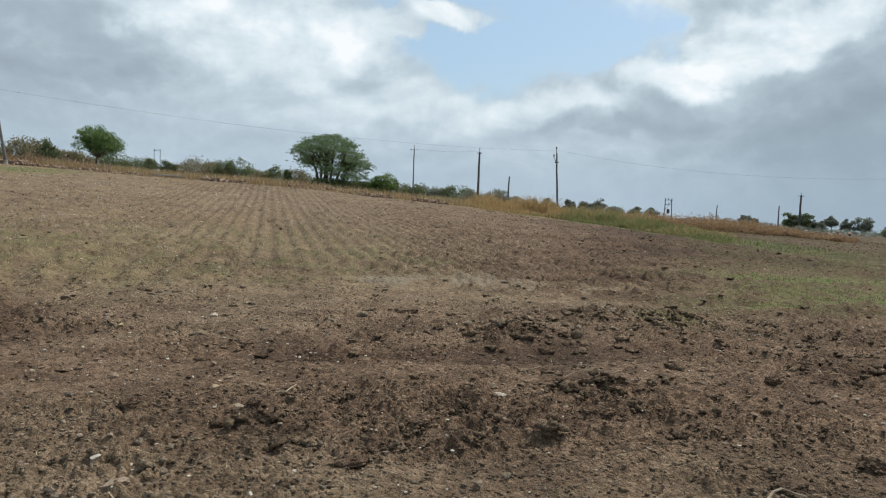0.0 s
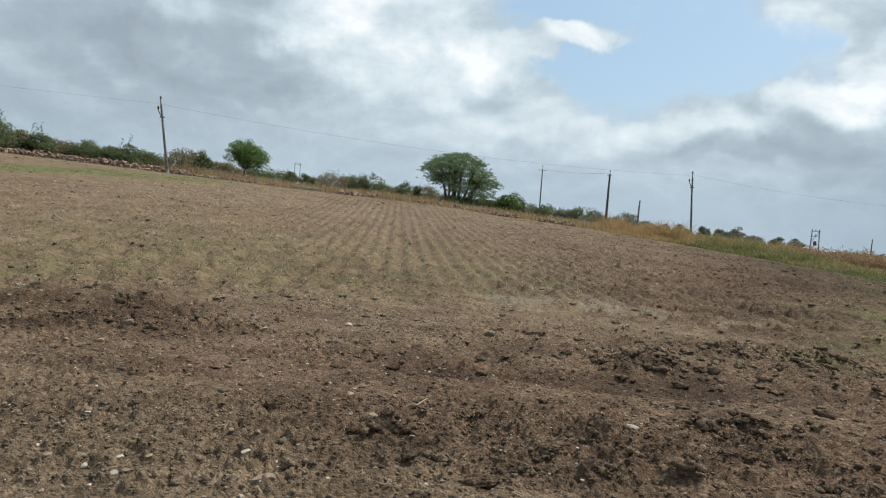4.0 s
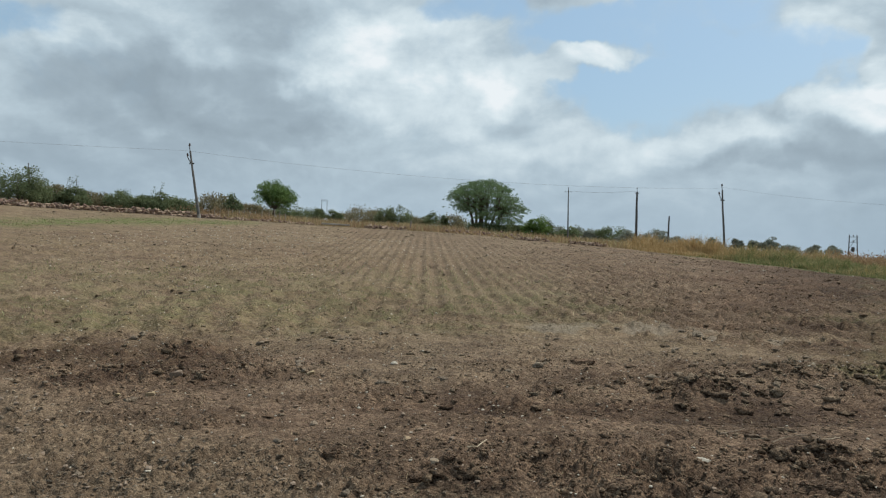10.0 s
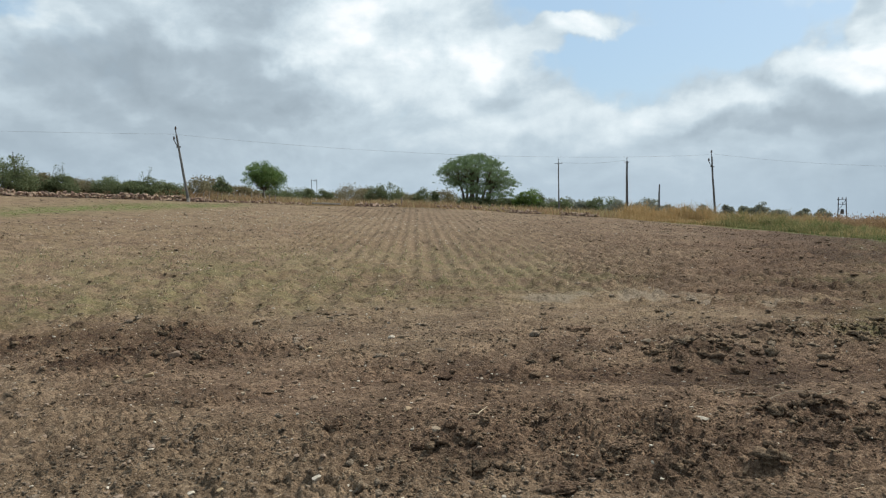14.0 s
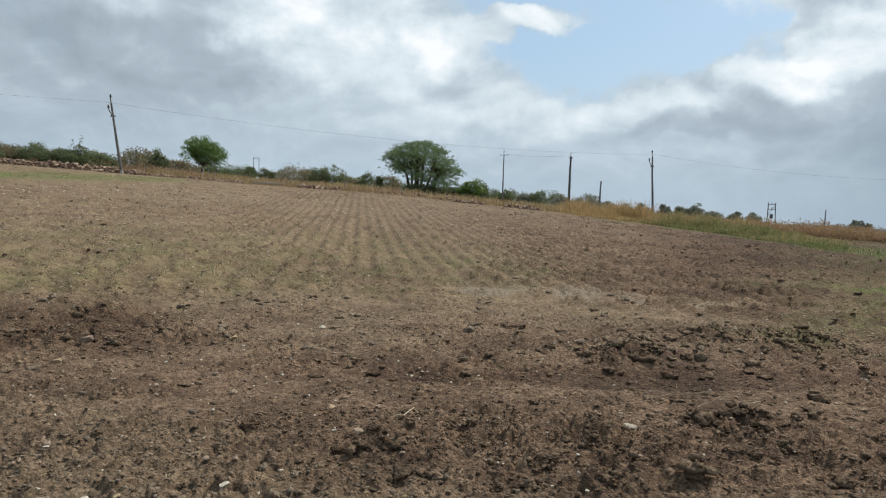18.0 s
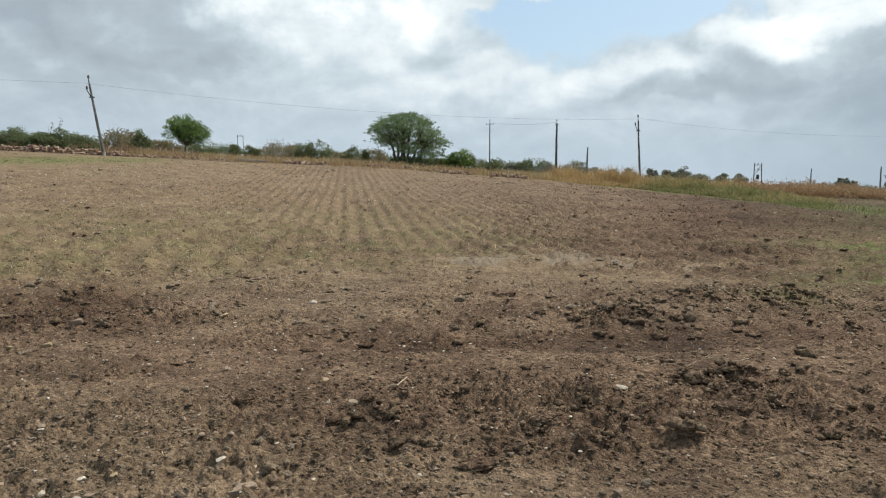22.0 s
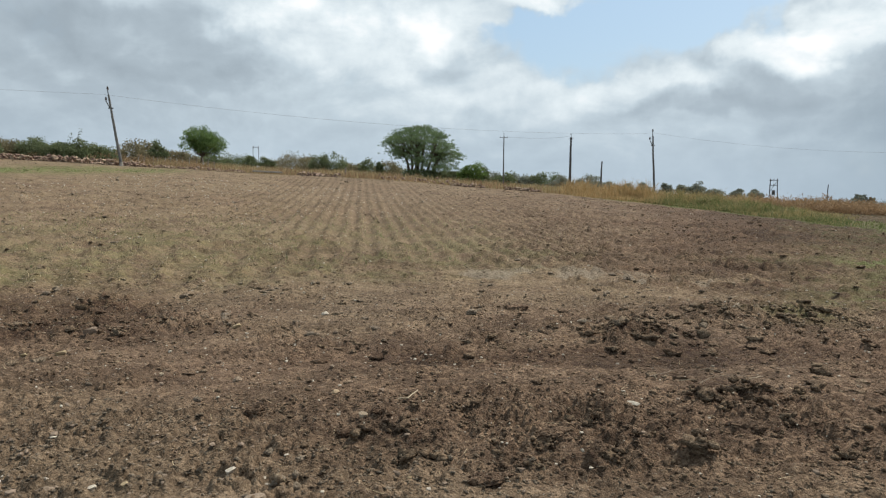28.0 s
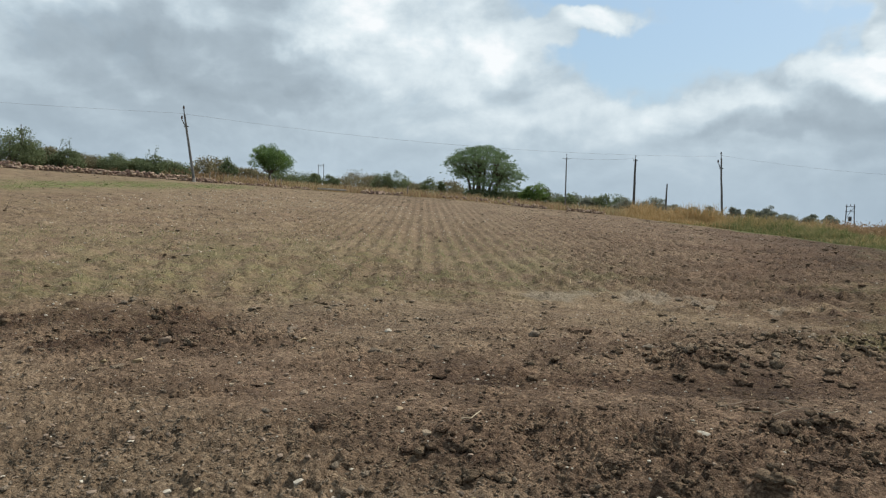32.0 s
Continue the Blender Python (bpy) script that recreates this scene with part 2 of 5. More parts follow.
def plain_material(name, lo, hi, scale=8.0, rough=0.85, relief=0.5, distance=0.02, vary=0.0, island=False, metal=0.0):
    """Two tones of one surface, mixed at two scales, with fine relief."""
    m, N, b = material(name)
    co = N.add("ShaderNodeTexCoord").outputs["Object"]
    n = N.math("ADD", N.math("MULTIPLY", N.noise(co, scale, 6.0, 0.65), 0.65), N.math("MULTIPLY", N.noise(co, scale * 0.17, 3.0), 0.35))
    c = N.ramp(n, [(0.32, lo), (0.66, hi)])
    if vary:
        r = N.add("ShaderNodeNewGeometry").outputs["Random Per Island"] if island else N.add("ShaderNodeObjectInfo").outputs["Random"]
        hsv = N.add("ShaderNodeHueSaturation")
        N.put(hsv.inputs["Value"], N.range(r, 0.0, 1.0, 1.0 - vary, 1.0 + vary, False))
        N.put(hsv.inputs["Hue"], N.range(r, 0.0, 1.0, 0.5 - vary * 0.06, 0.5 + vary * 0.06, False))
        N.put(hsv.inputs["Color"], c)
        c = hsv.outputs[0]
    N.put(b.inputs["Base Color"], c)
    b.inputs["Roughness"].default_value, b.inputs["Metallic"].default_value = rough, metal
    b.inputs["Specular IOR Level"].default_value = 0.25
    bump(N, b, n, relief, distance)
    return m


def leaf_material(name, dark, light, scale=0.6, glow=0.35):
    """Leaves and blades: each its own tone, with light passing through."""
    m, N, b = material(name)
    g = N.add("ShaderNodeNewGeometry")
    n = N.noise(g.outputs["Position"], scale, 3.0)
    f = N.math("ADD", N.math("MULTIPLY", g.outputs["Random Per Island"], 0.6), N.math("MULTIPLY", n, 0.5))
    c = N.ramp(f, [(0.15, dark), (0.85, light)], "LINEAR")
    N.put(b.inputs["Base Color"], c)
    b.inputs["Roughness"].default_value = 0.7
    b.inputs["Specular IOR Level"].default_value = 0.2
    tr = N.add("ShaderNodeBsdfTranslucent")
    N.put(tr.inputs[0], c)
    ms = N.add("ShaderNodeMixShader")
    ms.inputs[0].default_value = glow
    out = [k for k in m.node_tree.nodes if k.type == "OUTPUT_MATERIAL"][0]
    m.node_tree.links.new(b.outputs[0], ms.inputs[1])
    m.node_tree.links.new(tr.outputs[0], ms.inputs[2])
    m.node_tree.links.new(ms.outputs[0], out.inputs[0])
    return m


SOIL = soil_material()
STONE = plain_material("field_stone", (0.15, 0.115, 0.082), (0.33, 0.265, 0.195), 14.0, 0.85, 0.6, 0.01, 0.25)
PALE_STONE = plain_material("pale_stone", (0.28, 0.25, 0.205), (0.46, 0.42, 0.355), 18.0, 0.8, 0.4, 0.006, 0.15)
OCHRE_STONE = plain_material("ochre_stone", (0.24, 0.185, 0.11), (0.38, 0.30, 0.19), 18.0, 0.8, 0.4, 0.006, 0.15)
RUBBLE = plain_material("wall_rubble", (0.15, 0.105, 0.08), (0.36, 0.265, 0.20), 3.0, 0.9, 0.8, 0.05, 0.35)
CONCRETE = plain_material("pole_concrete", (0.085, 0.085, 0.085), (0.16, 0.155, 0.15), 3.0, 0.85, 0.4, 0.01, 0.2)
STEEL = plain_material("dark_steel", (0.055, 0.053, 0.053), (0.11, 0.105, 0.10), 5.0, 0.6, 0.2, 0.004, 0.0, False, 0.5)
PORCELAIN = plain_material("insulator_porcelain", (0.05, 0.035, 0.03), (0.10, 0.07, 0.06), 5.0, 0.3, 0.1, 0.002)
WIRE = plain_material("aluminium_wire", (0.17, 0.17, 0.175), (0.26, 0.26, 0.265), 2.0, 0.7, 0.0, 0.001)
WHITEWASH = plain_material("whitewash", (0.55, 0.53, 0.50), (0.78, 0.76, 0.72), 5.0, 0.8, 0.3, 0.01)
BARK = plain_material("bark", (0.055, 0.045, 0.036), (0.14, 0.115, 0.09), 9.0, 0.95, 0.9, 0.03)
STICK = plain_material("dry_stick", (0.22, 0.17, 0.12), (0.42, 0.35, 0.26), 20.0, 0.9, 0.4, 0.004, 0.2)
POST = plain_material("fence_post_stone", (0.18, 0.165, 0.14), (0.34, 0.315, 0.28), 6.0, 0.9, 0.5, 0.01, 0.2)
LEAF_ACACIA = leaf_material("acacia_leaf", (0.080, 0.125, 0.066), (0.215, 0.300, 0.150))
LEAF_NEEM = leaf_material("neem_leaf", (0.055, 0.100, 0.033), (0.175, 0.265, 0.085))
LEAF_BUSH = leaf_material("thorn_bush_leaf", (0.075, 0.098, 0.052), (0.180, 0.215, 0.108))
LEAF_DUSTY = leaf_material("dusty_bush_leaf", (0.125, 0.112, 0.068), (0.245, 0.222, 0.132))
LEAF_BRIGHT = leaf_material("bright_bush_leaf", (0.060, 0.105, 0.030), (0.190, 0.280, 0.080))
# far leaves greyed and lightened: distance haze put into their colour
LEAF_HAZED = leaf_material("hazed_far_leaf", (0.150, 0.170, 0.140), (0.250, 0.275, 0.225))
GRASS_DRY = leaf_material("dry_grass", (0.27, 0.19, 0.085), (0.52, 0.38, 0.20), 0.25, 0.3)
GRASS_MIX = leaf_material("half_dry_grass", (0.20, 0.17, 0.080), (0.39, 0.32, 0.16), 0.25, 0.3)
GRASS_MARGIN = leaf_material("margin_grass", (0.20, 0.165, 0.085), (0.40, 0.33, 0.18), 0.25, 0.3)
GRASS_GREEN = leaf_material("green_grass", (0.085, 0.105, 0.040), (0.19, 0.215, 0.085), 0.3, 0.3)
GRASS_BROWN = leaf_material("brown_scrub", (0.19, 0.125, 0.072), (0.38, 0.265, 0.155), 0.25, 0.3)
SPROUT = leaf_material("sprout_leaf", (0.17, 0.175, 0.085), (0.33, 0.33, 0.18), 0.8, 0.3)
STRAW = leaf_material("straw", (0.24, 0.19, 0.11), (0.52, 0.44, 0.29), 2.0, 0.2)


# ---------------------------------------------------------------- geometry helpers
def link_mesh(name, verts, faces, mat, parent=None, label="", smooth=False):
    me = bpy.data.meshes.new(name)
    me.from_pydata(verts if isinstance(verts, list) else verts.tolist(), [], faces if isinstance(faces, list) else faces.tolist())
    me.materials.append(mat)
    if smooth:
        me.polygons.foreach_set("use_smooth", [True] * len(me.polygons))
    me.update()
    ob = new(name, me)
    if parent is not None:
        ob.parent = parent
    if label:
        ob["label"] = label
    return ob


def fast_mesh(name, verts, faces, mat, smooth=False):
    """One mesh object out of arrays of corners, all faces with the same number of them."""
    me = bpy.data.meshes.new(name)
    n, k = faces.shape
    me.vertices.add(len(verts))
    me.vertices.foreach_set("co", np.ascontiguousarray(verts, np.float32).ravel())
    me.loops.add(n * k)
    me.loops.foreach_set("vertex_index", np.ascontiguousarray(faces, np.int32).ravel())
    me.polygons.add(n)
    me.polygons.foreach_set("loop_start", (np.arange(n) * k).astype(np.int32))
    me.update(calc_edges=True)
    if not smooth:
        me.attributes.new("sharp_face", "BOOLEAN", "FACE").data.foreach_set("value", np.ones(n, bool))
    me.materials.append(mat)
    return new(name, me)


def part(name, bm, mat, parent=None, label="", smooth=False):
    me = bpy.data.meshes.new(name)
    bm.to_mesh(me)
    bm.free()
    me.materials.append(mat)
    if smooth:
        me.polygons.foreach_set("use_smooth", [True] * len(me.polygons))
    ob = new(name, me)
    if parent is not None:
        ob.parent = parent
    if label:
        ob["label"] = label
    return ob


def lattice(ix, iy, seed):
    """Repeatable random values from 0 to 1 on whole numbers."""
    h = (ix.astype(np.int64) * 374761393 + iy.astype(np.int64) * 668265263 + seed * 974634541) & 0xFFFFFFFF
    h = ((h ^ (h >> 13)) * 1274126177) & 0xFFFFFFFF
    return ((h ^ (h >> 16)) & 0xFFFFFF) / float(0xFFFFFF)


def vnoise(x, y, seed=0):
    ix, iy = np.floor(x), np.floor(y)
    fx, fy = x - ix, y - iy
    fx, fy = fx * fx * (3 - 2 * fx), fy * fy * (3 - 2 * fy)
    a, b = lattice(ix, iy, seed), lattice(ix + 1, iy, seed)
    c, d = lattice(ix, iy + 1, seed), lattice(ix + 1, iy + 1, seed)
    return (a * (1 - fx) + b * fx) * (1 - fy) + (c * (1 - fx) + d * fx) * fy


def fbm(x, y, octaves=4, seed=0, gain=0.5):
    s, w, n = 0.0, 1.0, 0.0
    for k in range(octaves):
        s = s + w * vnoise(x * 2**k + 17.3 * k, y * 2**k - 9.1 * k, seed + k)
        n, w = n + w, w * gain
    return s / n


def ease(v, a, b):
    t = np.clip((v - a) / (b - a), 0, 1)
    return t * t * (3 - 2 * t)


# ---------------------------------------------------------------- the lie of the land
# slope of the land as seen from the standing place: at 60 m and far off, by heading
RISE_AZ = np.array([-180, -120, -90, -70, -57, -45, -36, -27, -20, -13, -9, -6, -3, 1.6, 5.3, 9, 13.5, 16, 22.5, 27, 31.5, 35, 42, 49, 60, 90, 130, 180.0])
RISE_60 = np.array([0, -1.6, -2.3, -2.4, -2.35, -2.1, -1.85, -1.45, -1.25, -1.0, -0.75, -0.46, -0.15, 0.2, 0.44, 0.75, 1.02, 1.12, 1.34, 1.58, 1.74, 1.92, 2.15, 2.4, 2.4, 1.5, 0.5, 0])
RISE_FAR = np.array([0, -2.0, -2.7, -2.5, -2.2, -1.72, -1.32, -0.92, -0.6, -0.2, 0.0, 0.15, 0.35, 0.6, 0.85, 1.1, 1.4, 1.5, 1.75, 2.0, 2.2, 2.4, 2.7, 2.8, 2.7, 1.5, 0.5, 0])


def land(x, y):
    """The height of the smooth ground."""
    x, y = np.asarray(x, float), np.asarray(y, float)
    r = np.hypot(x, y) + 1e-6
    az = np.degrees(np.arctan2(-x, y))
    e60 = np.tan(np.radians(np.interp(az, RISE_AZ, RISE_60)))
    far = np.tan(np.radians(np.interp(az, RISE_AZ, RISE_FAR)))
    inner = (1.5 + 60 * e60) * (np.clip((r - 8) / 52, 0, 1)) ** 1.5 + (0.018 * x + 0.013 * y) * np.exp(-((r / 12) ** 2))
    k = np.clip((r - 60) / 100, 0, 1)
    outer = 1.5 + r * (e60 * (1 - k) + far * k)
    return np.where(r < 60, inner, outer)


def spot(az, r, lift=0.0):
    """A place on the ground at a heading and a distance from the standing place."""
    d = compass(az)
    return Vector((d.x * r, d.y * r, float(land(d.x * r, d.y * r)) + lift))


COS, SIN = math.cos(radians(SOIL_ROWS_AZ)), math.sin(radians(SOIL_ROWS_AZ))
# the far edge of the field, by heading
EDGE_AZ = np.array([-80, -40, -30, -25, -22.6, -20, -17, -13, -9, -3, 1.6, 5.3, 13.5, 22.5, 27, 31, 42, 60, 80.0])
EDGE_R = np.array([24, 25, 28, 33, 36, 41, 46, 54, 59, 58, 59, 60, 62, 63, 64, 62, 61, 60, 60.0])


# patches of short green turf: place, half widths, cover
TURF = [(7.9, 13.5, 1.6, 1.1, 0.7), (8.3, 11.7, 1.3, 0.7, 0.75), (7.4, 9.3, 0.8, 0.7, 0.9), (10.5, 12.0, 1.5, 0.9, 0.6), (12.2, 11.2, 1.6, 1.2, 0.9), (11.0, 9.4, 1.4, 0.9, 0.9), (8.6, 7.5, 1.1, 0.8, 0.95), (7.1, 6.4, 0.7, 0.5, 0.7), (8.8, 6.7, 1.2, 0.5, 0.9), (7.7, 16.1, 2.2, 0.9, 0.55), (5.5, 10.7, 0.7, 0.25, 0.9), (10.3, 16.4, 2.4, 1.0, 0.6), (14.0, 14.5, 2.5, 1.6, 0.6), (13.0, 8.0, 2.0, 1.0, 0.8), (10.5, 5.2, 1.5, 0.7, 0.7), (14.0, 20.0, 4.0, 1.6, 0.5), (17.0, 9.5, 3.0, 1.5, 0.6)]


def zones(x, y):
    """Which kind of soil lies where: roughness, rows, wet, dust, green, straw."""
    r = np.hypot(x, y)
    az = np.degrees(np.arctan2(-x, y))
    u = x * COS + y * SIN
    wob = (fbm(x * 0.35, y * 0.35, 4, 5) - 0.5) * 1.5
    wob2 = fbm(x * 1.3, y * 1.3, 3, 9) - 0.5
    edge = np.interp(az, EDGE_AZ, EDGE_R)
    inside = ease(edge - r + wob * 3, -0.5, 1.0)
    # seed rows: straight ones up the field, and a fan of wider, curving ones at the near end on the high side
    fan = ease(az + wob * 4, 15.5, 19.5) * ease(r + wob * 2, 11.6, 13.2) * ease(20.5 - r + wob * 6, 0, 4.5) * ease(48 - az, 0, 8)
    rows = ease(r + wob * 3, 12.6, 14.6) * inside * (1 - 0.88 * ease(az - wob * 6, 19, 25)) * (1 - 0.75 * ease(u + wob * 8, 7.5, 14.0)) * (1 - fan)
    furrow = rows * (0.45 + 1.1 * fbm(x * 0.45, y * 0.45, 3, 7)) * np.cos(2 * math.pi * (u + 0.09 * (fbm(x * 0.5, y * 0.5, 2, 3) - 0.5)) / 0.47) + 1.15 * fan * np.cos(2 * math.pi * (az + 0.10 * np.maximum(r - 12, 0) ** 2 + 2.0 * wob2) / 2.9)

    def patch(cx, cy, ax, ay, turn=0.0, ragged=1.0):
        c, n = math.cos(radians(turn)), math.sin(radians(turn))
        p, q = x - cx + wob * 0.9 * ragged + wob2 * 0.8 * ragged, y - cy - wob * 0.9 * ragged + wob2 * 0.6 * ragged
        return ease(1.35 - np.hypot((p * c + q * n) / ax, (q * c - p * n) / ay), 0.0, 0.7)

    def strip(x0, y0, x1, y1, half, ragged=1.0):
        L = math.hypot(x1 - x0, y1 - y0)
        return patch((x0 + x1) / 2, (y0 + y1) / 2, L / 2, half, math.degrees(math.atan2(y1 - y0, x1 - x0)), ragged)

    either = np.maximum
    # heaped dark clods: the ploughed mass, its two ridges, the damp corner and the strip beyond the track
    mass = patch(0.9, 4.6, 2.6, 1.15, 4) * 0.95
    mass = either(mass, patch(3.7, 6.5, 1.9, 2.0, -40))
    mass = either(mass, strip(3.1, 1.7, 6.1, 5.2, 0.55, 0.6))
    mass = either(mass, patch(-0.9, 3.9, 1.3, 0.75) * 0.8)
    mass = either(mass, patch(5.2, 9.6, 1.6, 1.0, -30) * 0.5)
    ridge = either(patch(0.9, 7.4, 0.62, 0.40, 0, 0.5), strip(1.8, 8.1, 3.5, 8.7, 0.36, 0.5))
    damp_corner = patch(-5.6, 7.4, 2.3, 1.35, 0)
    lane = strip(-1.9, 5.95, 3.4, 6.95, 0.34, 0.4)
    red_bare = patch(-1.1, 5.6, 0.9, 0.55)
    track = either(strip(2.0, 2.2, 5.6, 4.9, 0.36, 0.5), strip(5.4, 3.4, 12.0, 8.3, 0.5, 0.5))
    gravel = ease(4.4 - y - 0.35 * x + wob * 1.5, 0.0, 1.2) * ease(-x, -1.5, 1.0)
    streak = fbm(az * 0.22, r * 0.35, 4, 131) - 0.5
    tan = either(patch(-2.5, 8.9, 2.0, 2.0), patch(0.6, 10.2, 2.6, 1.1))
    greyer = either(patch(0.4, 12.2, 2.2, 0.8, 10, 1.8), 0.7 * patch(3.2, 12.0, 1.2, 0.5, 0, 1.6))
    heap = ease(fbm(x * 0.75 + 0.35 * y, y * 0.75 - 0.2 * x, 4, 71, 0.6), 0.36, 0.62)
    rough = 0.24 + 0.10 * heap
    rough = either(rough, mass * (0.55 + 0.45 * heap))
    rough = either(rough, either(ridge, damp_corner * (0.35 + 0.45 * heap)))
    rough = either(rough, 0.55 * heap * ease(9.5 - r + wob * 3, 0, 3) * ease(x + 3.5, 0, 2))
    rough = rough * (1 - 0.62 * lane) * (1 - 0.4 * track) * (1 - 0.45 * tan) * (1 - 0.5 * greyer) * (1 - 0.25 * red_bare)
    wet_dark = either(0.50 * mass * (0.3 + 0.7 * heap), 0.45 * ridge)
    wet_dark = either(wet_dark, either(1.0 * damp_corner, 1.35 * lane))
    wet_dark = either(wet_dark, 0.35 * red_bare)
    wet_dark = either(wet_dark, 0.14 * ease(r + wob * 3, 2.4, 4.5) * (1 - ease(r + wob * 4.5 + wob2 * 3.0, 7.0, 11.0)))
    # soil set darker towards the east, most beyond 14 m
    wet_dark = either(wet_dark, 0.75 * ease(-az + wob * 16, -2, 14) * ease(r + wob * 2, 7.5, 11) * ease(60 - r, 0, 30))
    east_dark = 1.45 * ease(-az + wob * 8, 4, 19) * ease(r + wob * 4, 14, 27)
    wet_dark = either(wet_dark * np.clip(0.9 + wob2 * 2.0, 0, 1.3), east_dark * np.clip(0.95 + wob2 * 0.8, 0, 1.1))
    wet_dark = wet_dark + 1.1 * streak * ease(r, 9, 16)
    wet_dark = wet_dark * (1 - 0.8 * tan) * (1 - 0.9 * greyer) * (1 - 0.75 * track) * (1 - 0.6 * gravel)
    dust_pale = 0.17 + 0.08 * ease(r, 9, 13) + 0.22 * ease(r + wob * 4.5 + wob2 * 3.0, 6.2, 11.5) * (1 - 0.5 * ease(r, 12, 16)) + 0.40 * tan + 0.12 * ease(r, 30, 55) + 0.50 * gravel + 0.42 * track
    dust_pale = dust_pale - 0.30 * ease(-az + wob * 20, 4, 22) * ease(r, 10, 15)
    dust_pale = np.clip(dust_pale - 0.25 * ease(x - 0.12 * y + wob * 6, 0, 5) * ease(r, 13, 17), 0, 1)
    dust_pale = dust_pale + 0.42 * ease(az + wob * 8, -2, 8) * ease(r + wob * 4, 13, 20)
    dust_pale = np.clip(dust_pale + 0.85 * greyer * np.clip(0.6 + 2.2 * wob2 + streak, 0, 1.2) - 0.25 * either(lane, 0.6 * mass) + 0.22 * ease(6.5 - r, 0, 3) * (1 - mass), 0, 1.3)
    straw = 0.5 * np.exp(-(((u + 3.5) / 6.5) ** 2)) * ease(r + wob * 4, 11, 14) * (0.65 + 0.35 * np.clip(furrow, -1, 1)) * (1 - ease(r, 26, 45)) * np.clip(0.8 + wob * 2, 0, 1)
    straw = np.maximum(straw, 0.18 * ease(r + wob * 4, 8, 12) * ease(15 - r + wob * 4, 0, 4))
    green = 0.0 * x
    for gx, gy, ga, gb, gw in TURF:
        green = green + gw * np.exp(-(((x - gx + wob * 2.2) / (ga * 1.25)) ** 2) - (((y - gy + wob * 2.2 + wob2 * 1.5) / (gb * 1.25)) ** 2))
    green = np.clip(green, 0, 1) * np.clip(0.9 + wob2 * 2.0, 0, 1)
    green = green * (1 - 0.95 * ease(strip(5.6, 3.0, 14.0, 9.0, 0.75, 0.7), 0.0, 0.6))
    green = np.maximum(green, 0.35 * ease(x - 0.32 * y + wob * 5, 0.6, 2.8) * ease(y + 0.5 * x + wob * 2, 9.6, 11.4) * np.clip(0.5 + wob2 * 2, 0, 1))
    green = np.maximum(green, 0.8 * ease(r - edge + wob * 4, -2.5, 0.5) * ease(-4 - az, 0, 4) * ease(edge + 14 - r + wob * 8, 0, 6) * (1 - ease(-az, 24, 40) * 0.8))
    verge = np.exp(-(((r - 52.0 + (az - 36) * 0.72 + wob * 2) / 3.1) ** 2)) * ease(az, 26.0, 29)
    green = np.maximum(green, 1.0 * verge * np.clip(0.85 + wob2 * 1.2, 0, 1))
    sprig = ease(fbm(x * 0.5, y * 0.5, 3, 33), 0.5, 0.66) * np.exp(-(((r - 17.5) / 3.0) ** 2)) * ease(az, 6, 12)
    green = np.maximum(green, 0.42 * sprig * np.clip(0.5 + 0.5 * furrow + wob2, 0, 1))
    green = np.maximum(green, 0.34 * ease(r + wob * 4, 11, 14) * (1 - ease(r, 17, 28)) * ease(az + wob * 14, -4, 8) * np.clip(0.6 + wob2 * 2, 0, 1))
    straw = np.maximum(straw, 0.15 * ease(-az, 14, 24) * ease(r, 14, 22) * np.clip(0.6 + wob * 2.5, 0, 1))
    straw = np.maximum(straw, 0.34 * ease(az + wob * 6, 12, 22) * ease(r + wob * 4, 14, 19) * inside * np.clip(0.6 + 2.5 * wob2, 0, 1))
    far = ease(r - edge, 0, 6)
    straw = np.maximum(straw, far * 0.7 * ease(az, -12, -4))
    return dict(rough=rough, rows=np.maximum(rows, fan), furrow=furrow, wet_dark=np.clip(wet_dark, 0, 1.6), dust_pale=dust_pale, green=np.clip(green, 0, 1) * ease(y, -0.5, 0.8), straw=np.clip(straw, 0, 1), u=u, r=r, az=az, lane=lane, ridge=ridge, inside=inside, tan=tan)


def domes(x, y, cell, seed, rare):
    """Rounded lumps, one in each square of a jittered lattice, most of them low."""
    wx = x + 0.3 * cell * (vnoise(x * 2.2 / cell, y * 2.2 / cell, seed + 1) - 0.5)
    wy = y + 0.3 * cell * (vnoise(x * 2.2 / cell, y * 2.2 / cell, seed + 2) - 0.5)
    ix, iy = np.floor(wx / cell), np.floor(wy / cell)
    out = np.zeros_like(wx)
    for di in (-1, 0, 1):
        for dj in (-1, 0, 1):
            cx, cy = ix + di, iy + dj
            px = (cx + 0.15 + 0.7 * lattice(cx, cy, seed)) * cell
            py = (cy + 0.15 + 0.7 * lattice(cx, cy, seed + 5)) * cell
            rad = cell * (0.36 + 0.30 * lattice(cx, cy, seed + 3))
            d = ((wx - px) ** 2 + 1.5 * (wy - py) ** 2) / rad**2
            out = np.maximum(out, lattice(cx, cy, seed + 7) ** rare * np.clip(1.15 * (1 - d), 0, 1) ** 0.5)
    return out


